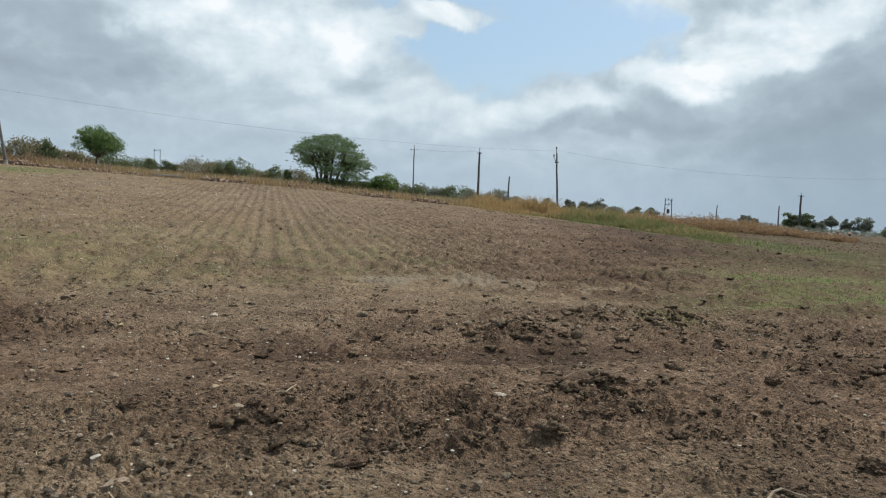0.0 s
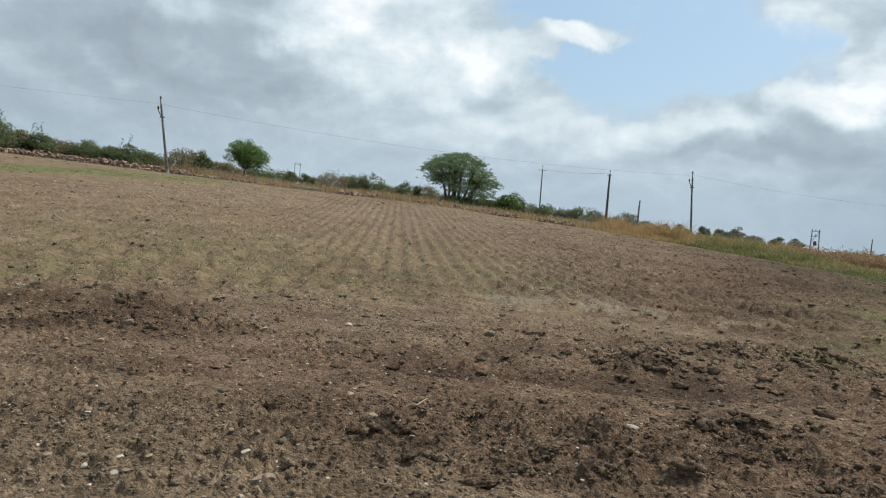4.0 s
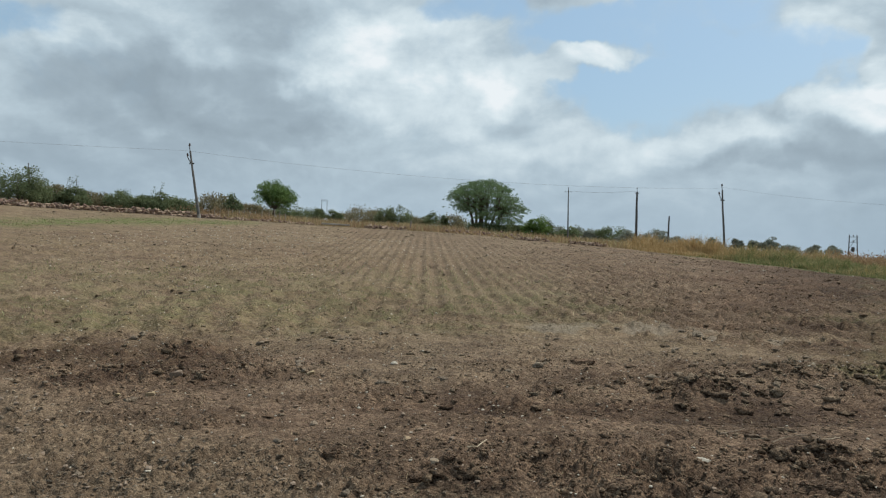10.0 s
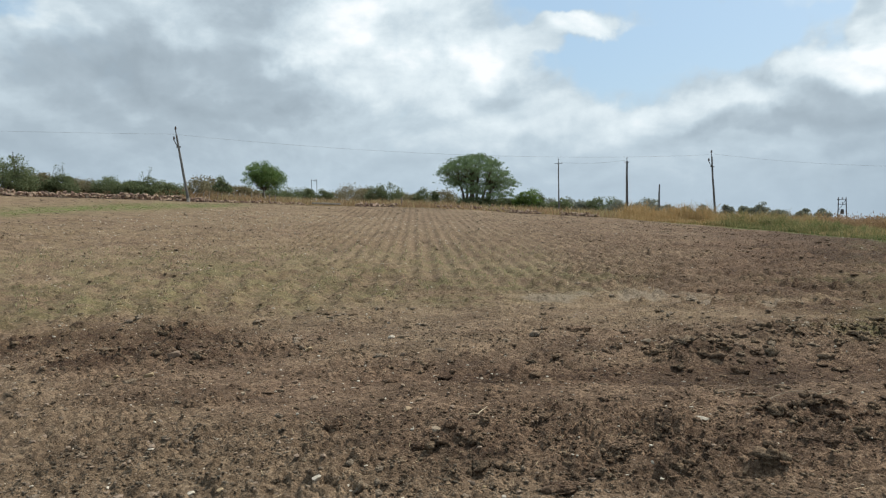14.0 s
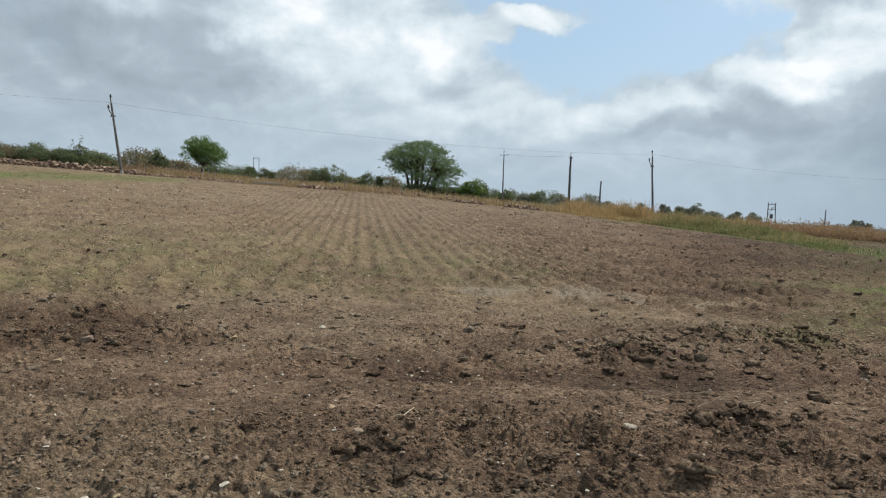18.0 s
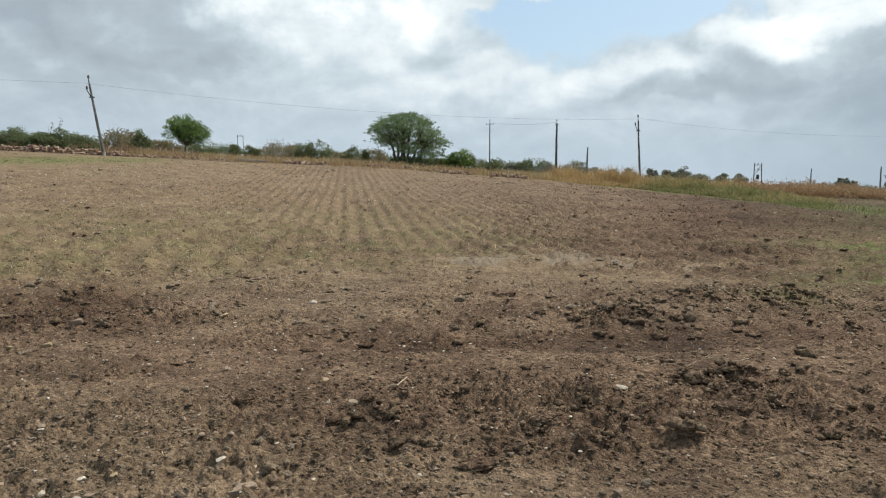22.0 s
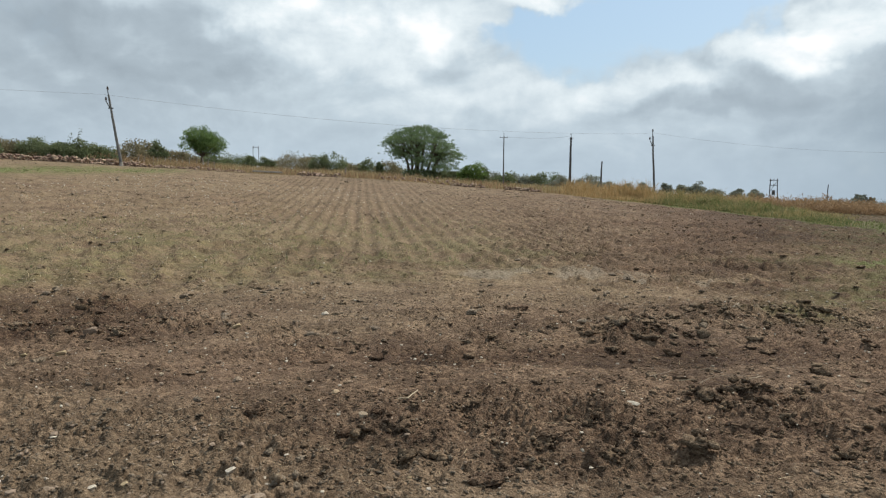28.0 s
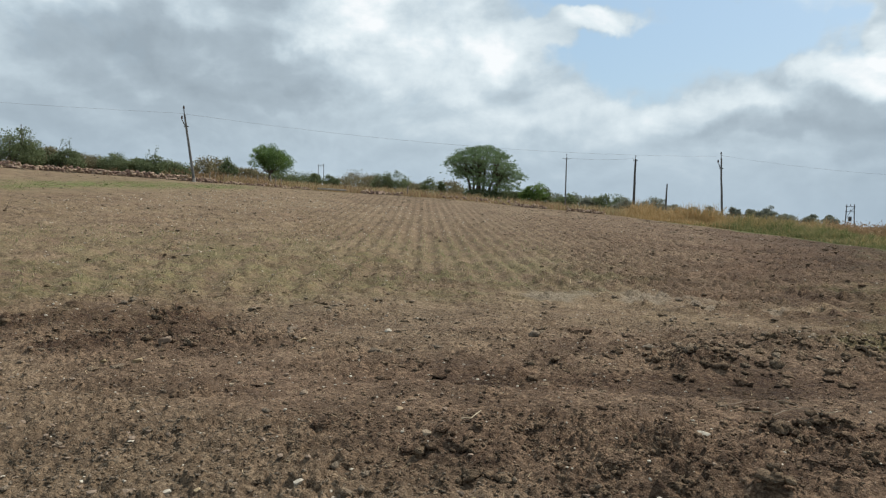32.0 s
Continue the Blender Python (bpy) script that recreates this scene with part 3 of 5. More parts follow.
def relief(x, y):
    """Furrows, ploughed lumps and tracks above the smooth ground."""
    q = zones(x, y)
    r, rough = q["r"], q["rough"]
    fade = ease(70 - r, 0, 30)
    h = 0.036 * q["furrow"]
    lump = np.abs(fbm(x * 2.1, y * 2.1, 3, 41) - 0.5) * 2
    small = np.abs(fbm(x * 6.5, y * 6.5, 3, 47) - 0.5) * 2
    swell = fbm(x * 0.8, y * 0.8, 2, 53) - 0.5
    crumb = np.abs(fbm(x * 17.0, y * 17.0, 2, 49) - 0.5) * 2
    h = h + rough * fade * (0.13 * (lump - 0.25) + 0.075 * (small - 0.25) + 0.030 * (crumb - 0.25)) + 0.10 * swell * fade * (0.4 + 0.6 * rough)
    # clods broken up by finer noise, many small ones and a few large
    wx, wy = x + 0.10 * (small - 0.3) + 0.05 * crumb, y + 0.10 * (lump - 0.3) - 0.05 * crumb
    near = ease(14 - r, 0, 4)
    big = np.clip(rough * 1.35 - 0.28, 0, 1)
    body = 0.6 + 0.7 * small + 0.5 * crumb
    patchy = 0.45 + 1.15 * ease(fbm(x * 1.25, y * 1.25, 3, 141), 0.34, 0.66)
    clods = body * patchy * (big * (0.045 * domes(wx, wy, 0.44, 341, 2.6) + 0.060 * domes(wx, wy, 0.25, 301, 1.6)) + (0.46 + 0.54 * big) * 0.064 * domes(wx, wy, 0.14, 381, 1.6) + (0.7 + 0.3 * big) * 0.032 * domes(x, y, 0.065, 431, 1.2))
    h = h + near * 0.085 * np.tanh(clods / 0.085)
    mid = ease(46 - r, 0, 16) * ease(r, 8, 12) * (1 - 0.55 * q["tan"]) * (1 - 0.6 * q["green"])
    h = h + mid * body * (0.075 * domes(wx, wy, 0.42, 361, 3.0) + (0.080 + 0.035 * ease(-q["az"], -6, 8)) * domes(wx, wy, 0.24, 371, 1.8))
    h = h - 0.05 * q["lane"] + 0.03 * q["ridge"]
    h = h * (0.12 + 0.88 * ease(y, 0.2, 1.7))
    return h, q


def ground_z(x, y):
    return float(land(x, y) + relief(np.array([x]), np.array([y]))[0][0])


def build_ground():
    """One sheet, finest where it lies before the standing place, out to the horizon."""
    az = np.radians(np.concatenate([np.arange(-67, 63, 0.125), np.arange(63, 293, 3.0)]))
    ahead = [0.0]
    while ahead[-1] < 3600:
        v = ahead[-1]
        ahead.append(v + (0.16 if v < 1.9 else min(0.0013 * v * v, 0.0073 * v) if v < 62 else 0.04 * v))
    A, V = np.meshgrid(np.append(az, az[0]), np.array(ahead))
    X, Y = -np.sin(A) * V, np.cos(A) * V
    h, q = relief(X, Y)
    Z = land(X, Y) + h
    ny, nx = X.shape
    me = bpy.data.meshes.new("ground")
    me.vertices.add(nx * ny)
    me.vertices.foreach_set("co", np.stack([X, Y, Z], -1).astype(np.float32).ravel())
    i = np.arange(nx * ny).reshape(ny, nx)
    i[:, -1] = i[:, 0]
    quads = np.stack([i[:-1, :-1], i[1:, :-1], i[1:, 1:], i[:-1, 1:]], -1).reshape(-1, 4)
    me.loops.add(quads.size)
    me.loops.foreach_set("vertex_index", quads.ravel().astype(np.int32))
    me.polygons.add(len(quads))
    me.polygons.foreach_set("loop_start", (np.arange(len(quads)) * 4).astype(np.int32))
    me.polygons.foreach_set("use_smooth", np.ones(len(quads), bool))
    me.update(calc_edges=True)
    for k in ("wet_dark", "dust_pale", "green", "straw"):
        me.attributes.new(k, "FLOAT", "POINT").data.foreach_set("value", q[k].astype(np.float32).ravel())
    me.materials.append(SOIL)
    tagged(new("ground", me), "bare brown ploughed field soil with seed rows and grassy patches", "field", "", "structure")


build_ground()


# ---------------------------------------------------------------- shapes used again and again
def tube(points, radii, n=6):
    """A tapered limb through the points: vertices and faces."""
    vs, fs = [], []
    pts = [Vector(p) for p in points]
    for k, p in enumerate(pts):
        d = (pts[min(k + 1, len(pts) - 1)] - pts[max(k - 1, 0)]).normalized()
        a = d.cross(Vector((0.3, 1, 0.2)) if abs(d.y) < 0.9 else Vector((1, 0, 0))).normalized()
        b = d.cross(a)
        for j in range(n):
            t = 2 * math.pi * j / n
            vs.append(tuple(p + (a * math.cos(t) + b * math.sin(t)) * radii[k]))
    for k in range(len(pts) - 1):
        for j in range(n):
            fs.append((k * n + j, k * n + (j + 1) % n, (k + 1) * n + (j + 1) % n, (k + 1) * n + j))
    fs.append(tuple(range(n))[::-1])
    fs.append(tuple((len(pts) - 1) * n + j for j in range(n)))
    return vs, fs


def merge(pieces):
    vs, fs = [], []
    for v, f in pieces:
        o = len(vs)
        vs += v
        fs += [tuple(i + o for i in q) for q in f]
    return vs, fs


def leaf_cloud(rng, centres, radii, per, size, droop=0.0, shape=(0.5, 1.0)):
    """Many small leaf sprays round the centres: each spray a bent pair of leaflets."""
    centres, radii = np.asarray(centres, float), np.asarray(radii, float)
    n = len(centres) * per
    c = np.repeat(centres, per, 0)
    rad = np.repeat(radii, per, 0)
    g = rng.normal(size=(n, 3))
    g /= np.linalg.norm(g, axis=1)[:, None]
    g *= (rng.random(n) ** 0.6)[:, None]
    p = c + g * rad
    d = rng.normal(size=(n, 3)) + g * 0.8
    d[:, 2] -= droop
    d /= np.linalg.norm(d, axis=1)[:, None]
    w = np.cross(d, rng.normal(size=(n, 3)))
    w /= np.linalg.norm(w, axis=1)[:, None] + 1e-9
    L = size * rng.uniform(0.6, 1.5, n)[:, None]
    W = L * rng.uniform(*shape, n)[:, None] * 0.5
    v = np.stack([p - d * L * 0.5, p + w * W, p + d * L * 0.5 + np.cross(d, w) * L * 0.15, p - w * W], 1).reshape(-1, 3)
    f = np.arange(n * 4).reshape(n, 4)
    return v, f


def thing(name, at, label, category, group="", turn=0.0):
    ob = new(name)
    ob.empty_display_size = 0.2
    ob.matrix_world = pose(at[0], at[1], at[2], 0, 0, turn)
    return tagged(ob, label, category, group)


def limb_path(rng, a, b, bend=0.12, k=5):
    a, b = np.array(a, float), np.array(b, float)
    L = np.linalg.norm(b - a)
    off = rng.normal(size=3) * bend * L
    return [tuple(a + (b - a) * t + off * math.sin(math.pi * t) + (0 if t in (0, 1) else rng.normal(size=3) * bend * L * 0.15)) for t in np.linspace(0, 1, k)]


def rock_mesh(name, seed, mat, flat=0.7, detail=2, rough=0.35):
    rng = np.random.default_rng(seed)
    bm = bmesh.new()
    bmesh.ops.create_icosphere(bm, subdivisions=detail, radius=0.5)
    o = Vector(rng.uniform(0, 50, 3))
    cuts = [(Vector(rng.normal(size=3)).normalized(), rng.uniform(0.22, 0.38)) for _ in range(9)]
    for v in bm.verts:
        p = v.co.copy()
        p *= 1 + rough * noise.noise(p * 2.2 + o) + 0.5 * rough * noise.noise(p * 5 + o)
        for n, d in cuts:
            over = p.dot(n) - d
            if over > 0:
                p -= n * over * 0.97
        v.co = Vector((p.x, p.y * 0.8, p.z * flat))
    me = bpy.data.meshes.new(name)
    bm.to_mesh(me)
    bm.free()
    me.materials.append(mat)
    return me


def clod_mesh(name, seed, mat):
    """A crumbling lump of earth."""
    rng = np.random.default_rng(seed)
    bm = bmesh.new()
    bmesh.ops.create_icosphere(bm, subdivisions=4, radius=0.5)
    o = Vector(rng.uniform(0, 50, 3))
    for v in bm.verts:
        p = v.co.copy()
        k = 0.95 + 0.45 * noise.noise(p * 2.6 + o) + 0.28 * abs(noise.noise(p * 6 + o)) + 0.14 * noise.noise(p * 13 + o) + 0.06 * noise.noise(p * 27 + o)
        v.co = Vector((p.x * k, p.y * k * 0.85, p.z * k * 0.55))
    me = bpy.data.meshes.new(name)
    bm.to_mesh(me)
    bm.free()
    me.materials.append(mat)
    return me


# ---------------------------------------------------------------- power poles
def insulator(at, parent, s=1.0):
    pts = [(at[0], at[1], at[2] + k * s) for k in (0, 0.05, 0.06, 0.10, 0.11, 0.15, 0.16, 0.22)]
    v, f = tube(pts, [0.02 * s, 0.02 * s, 0.06 * s, 0.045 * s, 0.06 * s, 0.04 * s, 0.05 * s, 0.025 * s], 8)
    return link_mesh("insulator", v, f, PORCELAIN, parent, "dark brown porcelain insulator")


def beam(name, a, b, w, d, mat, parent, label=""):
    """A bevelled bar between two points."""
    a, b = Vector(a), Vector(b)
    bm = bmesh.new()
    bmesh.ops.create_cube(bm, size=1.0)
    L = (b - a).length
    bmesh.ops.scale(bm, vec=(w, d, L), verts=bm.verts)
    bmesh.ops.bevel(bm, geom=bm.edges[:], offset=min(w, d) * 0.15, segments=1, affect="EDGES")
    m = Matrix.Translation((a + b) / 2) @ (b - a).to_track_quat("Z", "Y").to_matrix().to_4x4()
    bmesh.ops.transform(bm, matrix=m, verts=bm.verts)
    return part(name, bm, mat, parent, label)


def power_pole(base, top, label, style="fork", turn=0.0, w=0.20, mat=CONCRETE, arms=1):
    """A tapering pole that leans as it stands, with its top iron and insulators."""
    base, top = Vector(base), Vector(top)
    ob = thing("power_pole", base, label, "power pole", "power poles")
    d = top - base
    n = 7
    pts = [d * (k / n) + Vector((0.02 * math.sin(k * 2.1), 0.02 * math.cos(k * 1.3), 0)) * (k % 2) for k in range(n + 1)]
    pts[0] = pts[0] - d.normalized() * 0.4
    v, f = tube(pts, [w * (0.62 - 0.25 * k / n) for k in range(n + 1)], 8)
    link_mesh("shaft", v, f, mat, ob)
    c, s = math.cos(radians(turn)), math.sin(radians(turn))
    up = d.normalized()
    if style == "fork":
        arm = d - up * 0.62 + Vector((-c, -s, 0)) * 0.30
        beam("bracket", d - up * 1.15, arm + up * 0.18, 0.06, 0.06, STEEL, ob, "rusty steel side bracket")
        beam("top_iron", d - up * 0.1, d + up * 0.35, 0.07, 0.07, STEEL, ob)
        insulator(arm + up * 0.15, ob, 1.5)
        insulator(d + up * 0.33, ob, 1.5)
        beam("clamp", d - up * 1.0 + Vector((-0.2 * c, -0.2 * s, 0)), d - up * 1.0 + Vector((0.2 * c, 0.2 * s, 0)), 0.06, 0.1, STEEL, ob)
    else:
        for k in range(0 if style == "bare" else arms):
            z = d - up * (0.25 + 0.85 * k)
            half = (0.62 if style == "cross" else 0.3) * (1 if k == 0 else 0.6)
            beam("crossarm", z + Vector((-c, -s, 0)) * half, z + Vector((c, s, 0)) * half, 0.07, 0.07, STEEL, ob, "steel crossarm")
            for q in (-0.9, 0.9):
                insulator(z + Vector((c, s, 0)) * half * q + Vector((0, 0, 0.03)), ob, 0.7)
        if style != "bare":
            beam("top_iron", d - up * 0.1, d + up * 0.25, 0.06, 0.06, STEEL, ob)
            insulator(d + up * 0.24, ob, 1.3)
    return ob


def pole_at(az, r, el_top, label, style="cross", lean=0.0, lean_r=0.0, **kw):
    """A pole that stands at a heading and distance and reaches up to a given angle."""
    b = spot(az, r)
    z = 1.5 + r * math.tan(radians(el_top))
    side = compass(az - 90)
    h = z - b.z
    top = Vector((b.x, b.y, z)) + side * math.tan(radians(lean)) * h
    power_pole(b, top, label, style, **kw)
    return top


def wire(name, a, b, sag, rad, label):
    a, b = Vector(a), Vector(b)
    pts = [a.lerp(b, t) - Vector((0, 0, 4 * sag * t * (1 - t))) for t in np.linspace(0, 1, 25)]
    v, f = tube(pts, [rad] * len(pts), 5)
    tagged(link_mesh(name, v, f, WIRE), label, "wire", "overhead wires")


top_l = Vector((-32.42, 50.91, 8.75))
base_l = spot(31.77, 60.4)
power_pole(base_l, top_l, "leaning grey concrete power pole with forked top iron", "fork", 0.0, 0.19)
beam_foot = thing("pole_footing", (base_l.x, base_l.y, base_l.z), "pale grey concrete footing at the foot of the leaning pole", "footing")
bm = bmesh.new()
bmesh.ops.create_cone(bm, cap_ends=True, segments=10, radius1=0.17, radius2=0.13, depth=0.4, matrix=Matrix.Translation((0.0, 0, 0.1)))
part("collar", bm, POST, beam_foot)
top_3 = Vector((12.2, 74.75, 7.42))
power_pole(spot(-9.55, 75.8), top_3, "slim dark power pole rising from tall dry grass", "fork", 0.0, 0.20)
top_1 = pole_at(2.32, 115.3, 4.52, "straight grey power pole with a wide crossarm behind the field", "cross", 0.0, w=0.22)
top_2 = pole_at(-3.0, 104.1, 4.42, "stout dark power pole with a small cap behind the field", "cap", 0.3, w=0.34, mat=STEEL)
top_r1 = pole_at(-33.0, 76.5, 2.97, "tall dark power pole with two crossarms standing on the open field", "cross", 0.0, w=0.21, arms=2, mat=STEEL)
top_r2 = pole_at(-38.1, 92.0, 2.29, "tall dark power pole with two crossarms carrying wires", "cross", -0.8, w=0.21, arms=2, mat=STEEL)
pole_at(-41.75, 80.0, 1.52, "steeply leaning dark power pole with a forked crossarm", "cross", 7.5, w=0.28, mat=STEEL)
pole_at(-33.5, 84.0, 1.50, "thin leaning power pole beside the tall one", "cross", 8.0, w=0.24, mat=STEEL)
pole_at(-45.7, 130.0, 0.50, "distant power pole with a crossarm before the trees", "cross", -1.0, w=0.30)
pole_at(-43.1, 170.0, 0.30, "distant power pole with a wide crossarm", "cross", 0.0, w=0.34, mat=STEEL)
pole_at(-37.4, 150.0, 0.46, "distant bare power pole", "bare", 0.0, w=0.26)
pole_at(-27.2, 170.0, 1.62, "distant tall power pole rising out of a tree", "cross", 0.0, w=0.46, mat=STEEL)
pole_at(-25.8, 165.0, 0.80, "distant thin bare pole", "bare", 0.0, w=0.30)
pole_at(-21.5, 170.0, 0.72, "distant thin pole beyond the grass bank", "bare", 1.5, w=0.24)
pole_at(-5.42, 140.0, 2.50, "slim grey pole standing behind the grass bank", "bare", 1.5, w=0.34)
pole_at(-56.4, 160.0, -0.52, "distant power pole beside a broad tree", "cross", 0.0, w=0.36, mat=STEEL)
pole_at(-56.0, 172.0, -1.3, "short thin distant grey pole", "bare", 0.0, w=0.3)
pole_at(43.0, 110.0, 5.0, "distant pole top showing over the thorn trees", "cross", -4.0, w=0.3)


def h_frame(az, r, el_top, gap, label, box=False, thick=1.0):
    """Two poles joined by beams, as for a switch or a transformer."""
    c = spot(az, r)
    h = 1.5 + r * math.tan(radians(el_top)) - c.z
    ob = thing("twin_pole_frame", c, label, "power pole", "twin pole frames", az)
    for s in (-1, 1):
        v, f = tube([(s * gap / 2 * (1.15 if box else 1), 0, -0.4), (s * gap / 2, 0, h * 0.5), (s * gap / 2 * (0.9 if box else 1), 0, h)], [0.15 * thick, 0.13 * thick, 0.11 * thick], 8)
        link_mesh("shaft", v, f, STEEL if box else CONCRETE, ob)
    for k, z in enumerate((h - 0.15, h - 1.1) if box else (h - 0.15,)):
        beam("crossarm", (-gap * 0.62, 0, z), (gap * 0.60, 0, z), 0.13 * thick, 0.13 * thick, STEEL, ob)
        for q in (-0.45, 0, 0.45):
            insulator((gap * q, 0, z + 0.06), ob, 1.6)
    if box:
        bm = bmesh.new()
        bmesh.ops.create_cube(bm, size=1.0, matrix=Matrix.Translation((0, 0, h * 0.42)) @ Matrix.Diagonal((0.55, 0.5, 0.9, 1)))
        bmesh.ops.bevel(bm, geom=bm.edges[:], offset=0.08, segments=2, affect="EDGES")
        part("transformer", bm, STEEL, ob, "dark transformer box")
        beam("brace", (-gap * 0.5, 0, h * 0.45), (gap * 0.45, 0, h - 0.2), 0.07, 0.07, STEEL, ob)
    return ob


h_frame(-18.0, 150.0, 1.05, 1.35, "dark twin-pole frame holding a transformer beyond the grass bank", True, 0.7)
h_frame(-53.4, 120.0, -0.20, 1.15, "narrow dark twin-pole frame standing on the open field")
h_frame(-41.03, 165.0, 0.40, 0.7, "distant narrow twin-pole frame")
h_frame(22.1, 190.0, 3.40, 1.4, "distant twin-pole frame over the far scrub", False, 0.6)

WL = "thin aluminium overhead wire strung between power poles"
out_l = Vector((-78.0, 30.0, 11.2))
wire("overhead_wire", out_l + Vector((0, 0, -0.8)), top_l + Vector((-0.35, 0, 0.05)), 0.4, 0.007, WL)
wire("overhead_wire", top_l + Vector((-0.35, 0, 0.05)), top_3 + Vector((-0.35, 0, 0.2)), 0.85, 0.007, WL)
wire("overhead_wire", top_3 + Vector((0, 0, 0.3)), top_r1 + Vector((-0.5, 0, -0.2)), 0.9, 0.006, WL)
wire("overhead_wire", top_1 + Vector((0.5, 0, -0.1)), top_2 + Vector((-0.1, 0, 0.1)), 0.25, 0.012, WL)
for dz, dx in ((-0.15, -0.5), (0.2, 0.0)):
    wire("overhead_wire", top_r1 + Vector((dx, 0, dz)), top_r2 + Vector((dx, 0, dz)), 0.45, 0.016, WL)
    wire("overhead_wire", top_r2 + Vector((dx, 0, dz)), top_r2 + Vector((62 + dx, -22, dz - 3.0)), 1.0, 0.005, WL)


# ---------------------------------------------------------------- trees and bushes
def umbrella_tree(at, width, height, label):
    """A spreading thorn tree: several stems, fanning limbs, drooping sprays of fine leaves."""
    rng = np.random.default_rng(11)
    ob = thing("thorn_tree", at, label, "tree")
    R = width / 2
    stems = [((-1.5, 0.2), (-2.3, 0.3, 0.42)), ((-1.1, -0.3), (-1.3, -0.6, 0.46)), ((-0.5, 0), (0.1, -0.3, 0.44)), ((-0.2, -0.3), (1.2, 0.5, 0.40)), ((-0.6, 0.5), (-0.8, 1.3, 0.46)), ((0.1, 0.2), (1.9, -0.4, 0.36)), ((-0.8, -0.2), (-0.5, -1.0, 0.42))]
    tips = []
    for a, b in stems:
        end = (b[0], b[1], b[2] * height)
        v, f = tube(limb_path(rng, (a[0], a[1], -0.3), end, 0.08, 7), np.linspace(0.25, 0.11, 7), 7)
        link_mesh("trunk", v, f, BARK, ob, "dark twisted stem")
        tips.append(end)
    top = lambda s: height * float(np.interp(s, [-1, -0.8, -0.5, -0.1, 0.2, 0.5, 0.75, 0.9, 1.0], [0.70, 0.86, 0.96, 1.0, 0.98, 0.88, 0.74, 0.60, 0.50]))
    low = lambda s: height * float(np.interp(s, [-1, -0.6, -0.3, 0, 0.4, 0.8, 1.0], [0.50, 0.36, 0.27, 0.21, 0.15, 0.14, 0.24]))
    centres, radii, limbs = [], [], []
    for k in range(520):
        phi, q = rng.uniform(0, 2 * math.pi), math.sqrt(rng.random())
        side, deep = q * math.cos(phi), q * math.sin(phi)
        hi, lo = top(side) * (1 - 0.30 * deep * deep), low(side)
        shell = rng.random() < 0.42
        z = hi - 0.25 - 0.6 * rng.random() if shell else lo + (hi - lo) * rng.uniform(0.05, 0.8)
        end = np.array([side * R * 0.93, deep * R * 0.75, z])
        b = np.array(min(tips, key=lambda e: (e[0] - end[0]) ** 2 + (e[1] - end[1]) ** 2 + 0.3 * (e[2] - end[2]) ** 2))
        mid = (b + end) / 2 + np.array([0, 0, 0.12 * np.linalg.norm(end - b)])
        path = [tuple(b * (1 - t) ** 2 + 2 * mid * t * (1 - t) + end * t * t + (rng.normal(size=3) * 0.06 if 0 < t < 1 else 0)) for t in np.linspace(0, 1, 6)]
        if k % 3 == 0:
            limbs.append(tube(path, np.linspace(0.085, 0.012, 6), 5))
        out = np.array([end[0], end[1], 0.0])
        out /= np.linalg.norm(out) + 1e-6
        for j in range(5):
            t = j / 4
            w = (0.55, 0.52, 0.44, 0.34, 0.22)[j] * rng.uniform(0.7, 1.25)
            centres.append(end + out * (t - 0.4) * 1.1 + rng.normal(size=3) * (0.35, 0.35, 0.08) - np.array([0, 0, 0.45 * t * t * abs(side)]))
            radii.append((w, w, w * 0.42))
    link_mesh("limbs", *merge(limbs), BARK, ob)
    v, f = leaf_cloud(rng, centres, radii, 31, 0.115, 0.4, (0.25, 0.55))
    link_mesh("crown", v, f, LEAF_ACACIA, ob, "fine feathery dark green leaves")
    return ob


def round_tree(name, at, width, height, label, mat=LEAF_NEEM, seed=3, stem=0.3, leaf=0.2, clumps=60, per=80, washed=False, lean=0.0, category="tree", group=""):
    """A bushy round-headed tree with a short stem."""
    rng = np.random.default_rng(seed)
    ob = thing(name, at, label, category, group)
    R = width / 2
    ends = []
    v, f = tube(limb_path(rng, (0, 0, -0.3), (lean, 0, height * (stem + 0.08)), 0.06, 5), np.linspace(0.055, 0.035, 5) * height * 0.55, 8)
    link_mesh("trunk", v, f, BARK, ob)
    if washed:
        v, f = tube([(0.03 * k, 0, -0.05 + 0.24 * k) for k in range(4)], [0.15, 0.14, 0.135, 0.13], 9)
        link_mesh("painted_band", v, f, WHITEWASH, ob, "whitewashed lower stem")
    centres, radii, limbs = [], [], []
    zc, hz = height * (stem + 1) / 2, height * (1 - stem) / 2
    for k in range(clumps):
        d = rng.normal(size=3)
        d /= np.linalg.norm(d)
        q = rng.uniform(0.55, 0.98) if k > clumps * 0.25 else rng.uniform(0.1, 0.6)
        lob = 1 + 0.16 * math.sin(3 * math.atan2(d[1], d[0]) + seed) + 0.10 * math.sin(5 * d[2] + seed * 2)
        c = np.array([d[0] * R * q * lob + lean, d[1] * R * q * lob, zc + d[2] * hz * q * lob])
        centres.append(c)
        s = rng.uniform(0.22, 0.38) * R
        radii.append((s, s, s * 0.7))
        if k % 3 == 0:
            limbs.append(tube(limb_path(rng, (lean, 0, height * stem), c, 0.1, 4), np.linspace(0.022, 0.006, 4) * height * 0.6, 5))
    link_mesh("limbs", *merge(limbs), BARK, ob)
    v, f = leaf_cloud(rng, centres, radii, per, leaf, 0.2, (0.4, 0.9))
    link_mesh("crown", v, f, mat, ob)
    return ob


